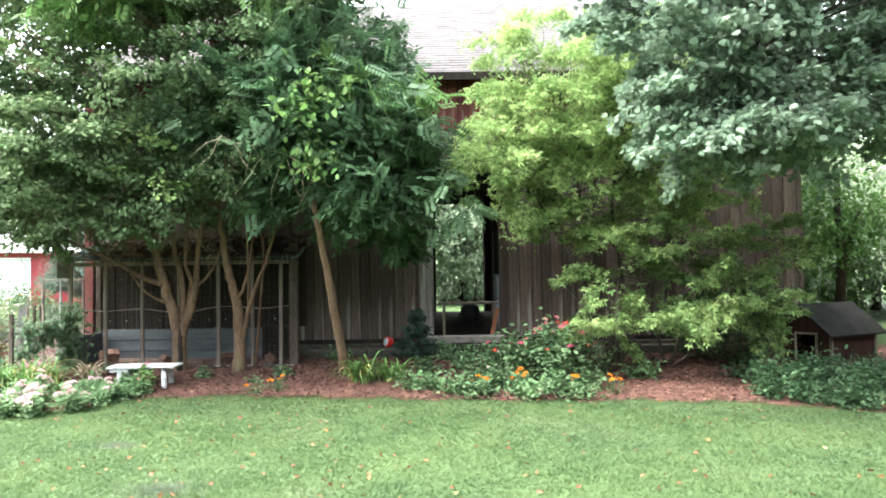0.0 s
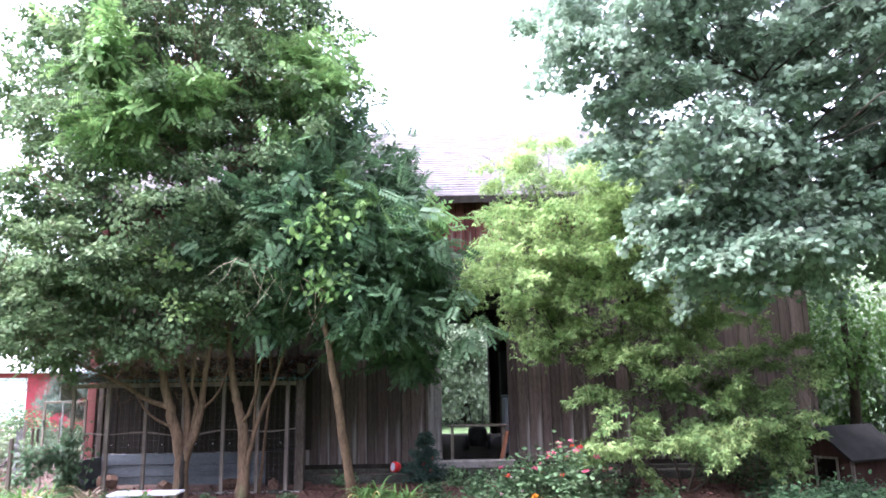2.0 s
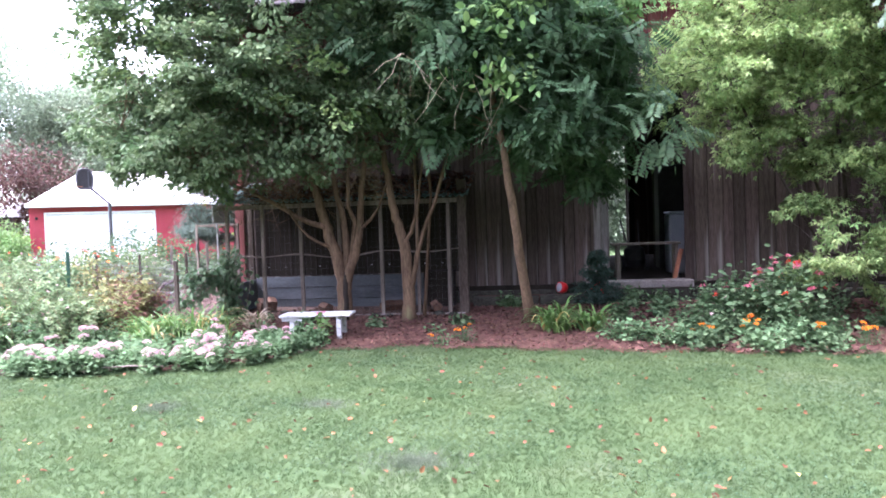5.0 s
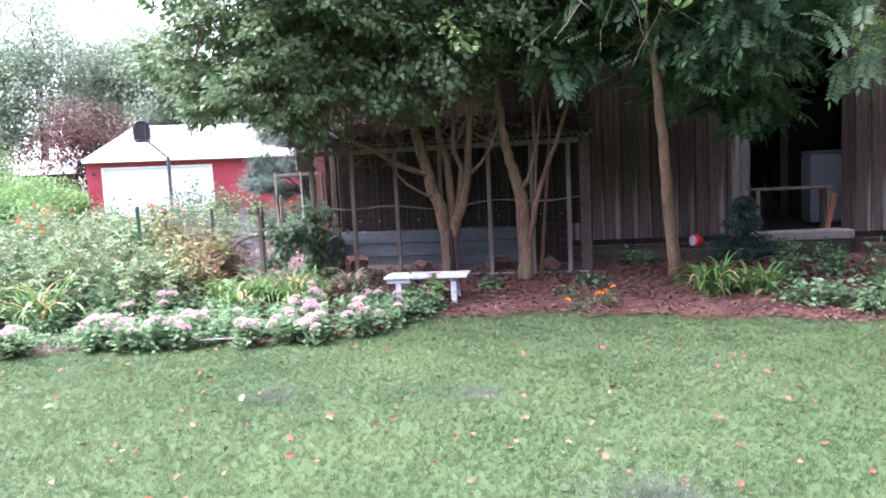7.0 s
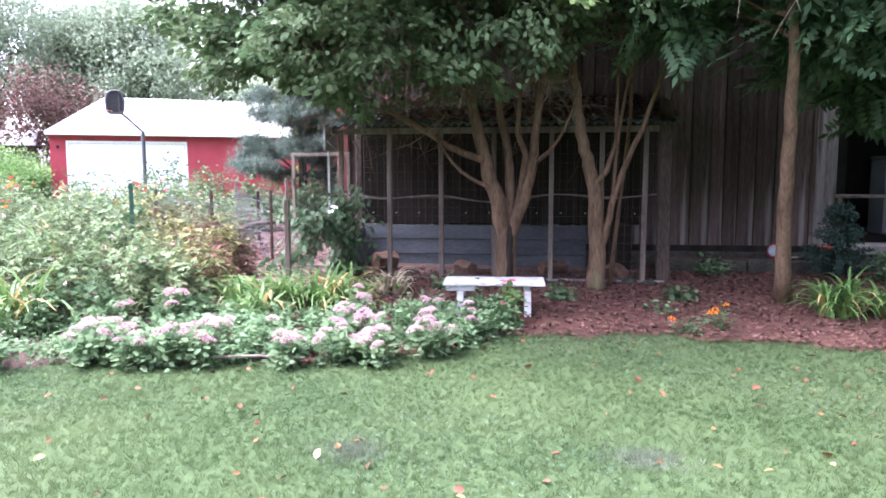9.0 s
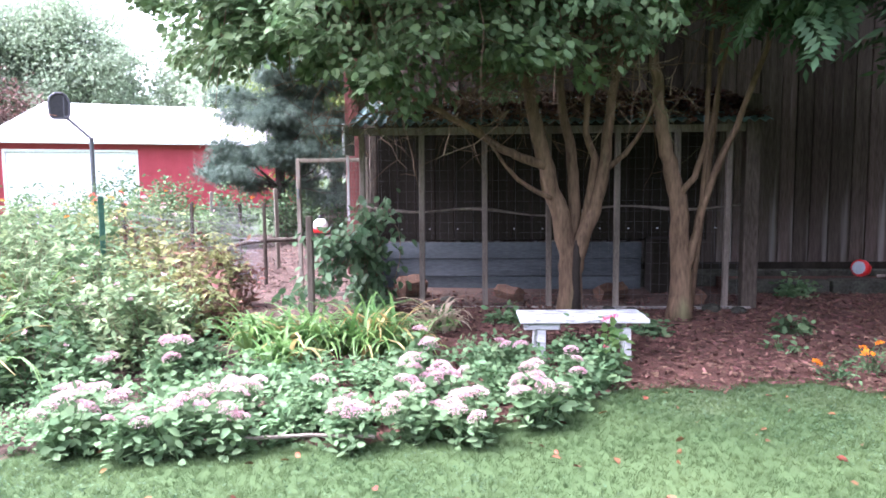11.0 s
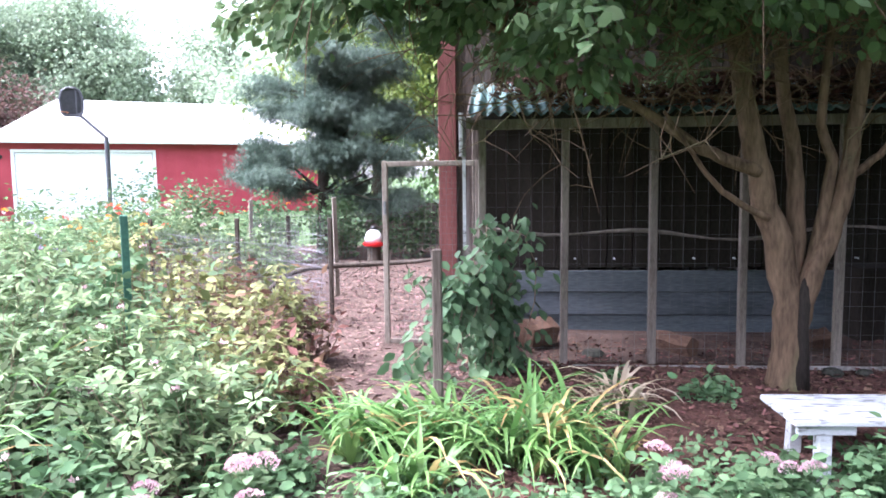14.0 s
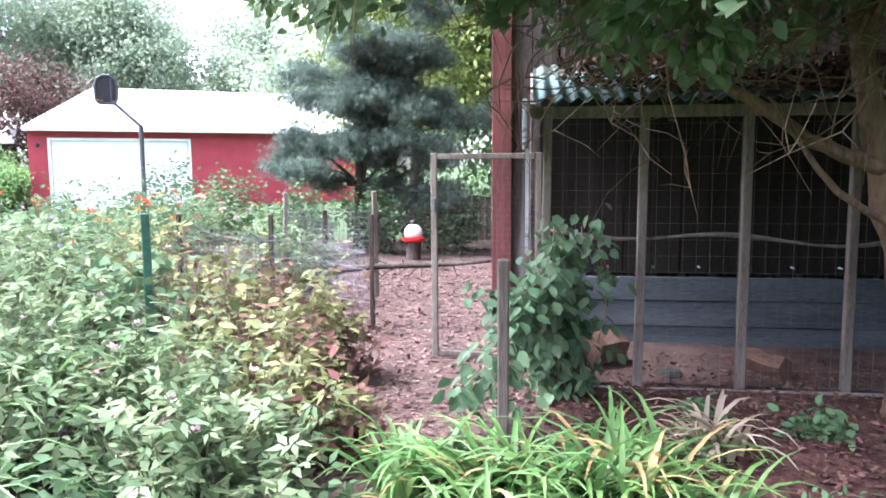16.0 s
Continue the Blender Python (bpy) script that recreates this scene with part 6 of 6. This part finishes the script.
for i, (x, y, r, h) in enumerate([(5.3, 13.0, 0.6, 1.1), (6.3, 14.1, 0.8, 1.5), (5.0, 13.9, 0.8, 1.0), (8.9, 12.3, 0.8, 1.4), (9.9, 12.6, 0.9, 1.8), (10.9, 13.4, 1.0, 2.0)]):
    plant("dark_bush", "dense dark green bush in the shade near the doghouse", x, y, r, h, "leaf_mulberry", LEAF, 0.09, int(1500 * r), 1100 + i, "shrub", 22, "twig", group="bushes near the doghouse", low=0.05)

# dead branch hanging in the crown
rd = np.random.default_rng(61)
db = thing("dead_branch", "bare broken branch hanging out of the crown", "branch", m=pose(-2.85, 10.7, 3.35))
g = Geo()
main = wander((1.3, 0.9, -0.35), (-0.4, 0, 0.35), rd, 8, 0.1)
g.tube(main, np.linspace(0.013, 0.004, 9), 5)
part("stem", g, M["twigpale"], db)
for i in range(16):
    q = main[4 + i % 5] if i > 5 else main[2 + i % 3]
    g = Geo()
    g.tube(wander(q, np.array(q) + (rd.normal(0, 0.3), rd.normal(0, 0.1), -rd.uniform(0.2, 0.8)), rd, 4, 0.15), [0.005, 0.0045, 0.004, 0.003, 0.002], 4)
    part("twig", g, M["twigpale"], db)

# ---- small stuff ----
rs = np.random.default_rng(71)


def grass_field(name, n, x0, x1, y0, y1, size, mat, template, label, patchy=0.0, lift=0.0):
    x, y = rs.uniform(x0, x1, n), rs.uniform(y0, y1, n)
    ok = y < bed_y(x) + 0.08
    if patchy:
        ok &= (np.sin(x * 1.9 + 2 * np.sin(y * 1.3)) + np.sin(y * 2.3 + x) + rs.normal(0, 0.5, n)) > patchy
    x, y = x[ok], y[ok]
    p = np.stack([x, y, ground_z(x, y) + lift], 1)
    d = rs.normal(0, 0.45, (len(x), 3)) + (0, 0, 0.9)
    if lift:
        d = rs.normal(0, 1, (len(x), 3)) * (1, 1, 0.25)
    return tagged(scatter(name, template, p, d, size, M[mat], rs, tilt=0.6), label, "grass", kind="stuff")


grass_field("grass", 190000, -9.5, 5.5, 4.0, 11.5, 0.038, "grass", TUFT, "short green mown grass blades")
grass_field("grass_beyond", 60000, -16, 12, 0.5, 11.6, 0.045, "grass", TUFT, "short green mown grass blades")
grass_field("clover", 90000, -9.5, 6, 3.0, 11.2, 0.024, "clover", OVAL, "low clover leaves in the lawn", patchy=0.2, lift=0.025)
for k, (px, py, pr) in enumerate([(-2.56, 6.6, 0.3), (-3.78, 8.34, 0.18), (-5.5, 8.3, 0.2)]):
    n = int(2600 * pr)
    a, q = rs.uniform(0, 2 * math.pi, n), pr * np.abs(rs.normal(0, 0.6, n))
    x, y = px + q * np.cos(a) * 1.5, py + q * np.sin(a)
    tagged(scatter("weed_patch", TUFT, np.stack([x, y, ground_z(x, y) + 0.01], 1), rs.normal(0, 0.6, (n, 3)) + (0, 0, 0.8), 0.045, M["greyweed"], rs, tilt=0.6), "greyish flat weeds in the mown lawn", "weeds", kind="stuff")
grass_field("fallen_leaves", 700, -10, 6, 3.0, 11.2, 0.055, "deadleaf", CURL, "scattered brown fallen leaves on the lawn", lift=0.03)
grass_field("yellow_leaves", 24, -10, 6, 3.0, 11.2, 0.06, "yellowleaf", CURL, "a few yellow fallen leaves on the lawn", lift=0.03)
n = 42000
x, y = rs.uniform(-7.3, 7, n), rs.uniform(10.3, 14.6, n)
ok = y > bed_y(x) - 0.05
x, y = x[ok], y[ok]
tagged(scatter("bark_chips", CHIP, np.stack([x, y, ground_z(x, y) + rs.uniform(0.02, 0.045, len(x))], 1), rs.normal(0, 1, (len(x), 3)) * (1, 1, 0.22), 0.045, M["chip"], rs, tilt=0.35),
       "coarse reddish bark chips", "mulch", kind="stuff")
n = 16000
x, y = rs.uniform(-11, -7.1, n), rs.uniform(10.5, 20, n)
tagged(scatter("straw_litter", CHIP, np.stack([x, y, ground_z(x, y) + rs.uniform(0.022, 0.04, n)], 1), rs.normal(0, 1, (n, 3)) * (1, 1, 0.15), 0.05, M["litter"], rs, tilt=0.3), "twigs and litter on the bare earth", "litter", kind="stuff")
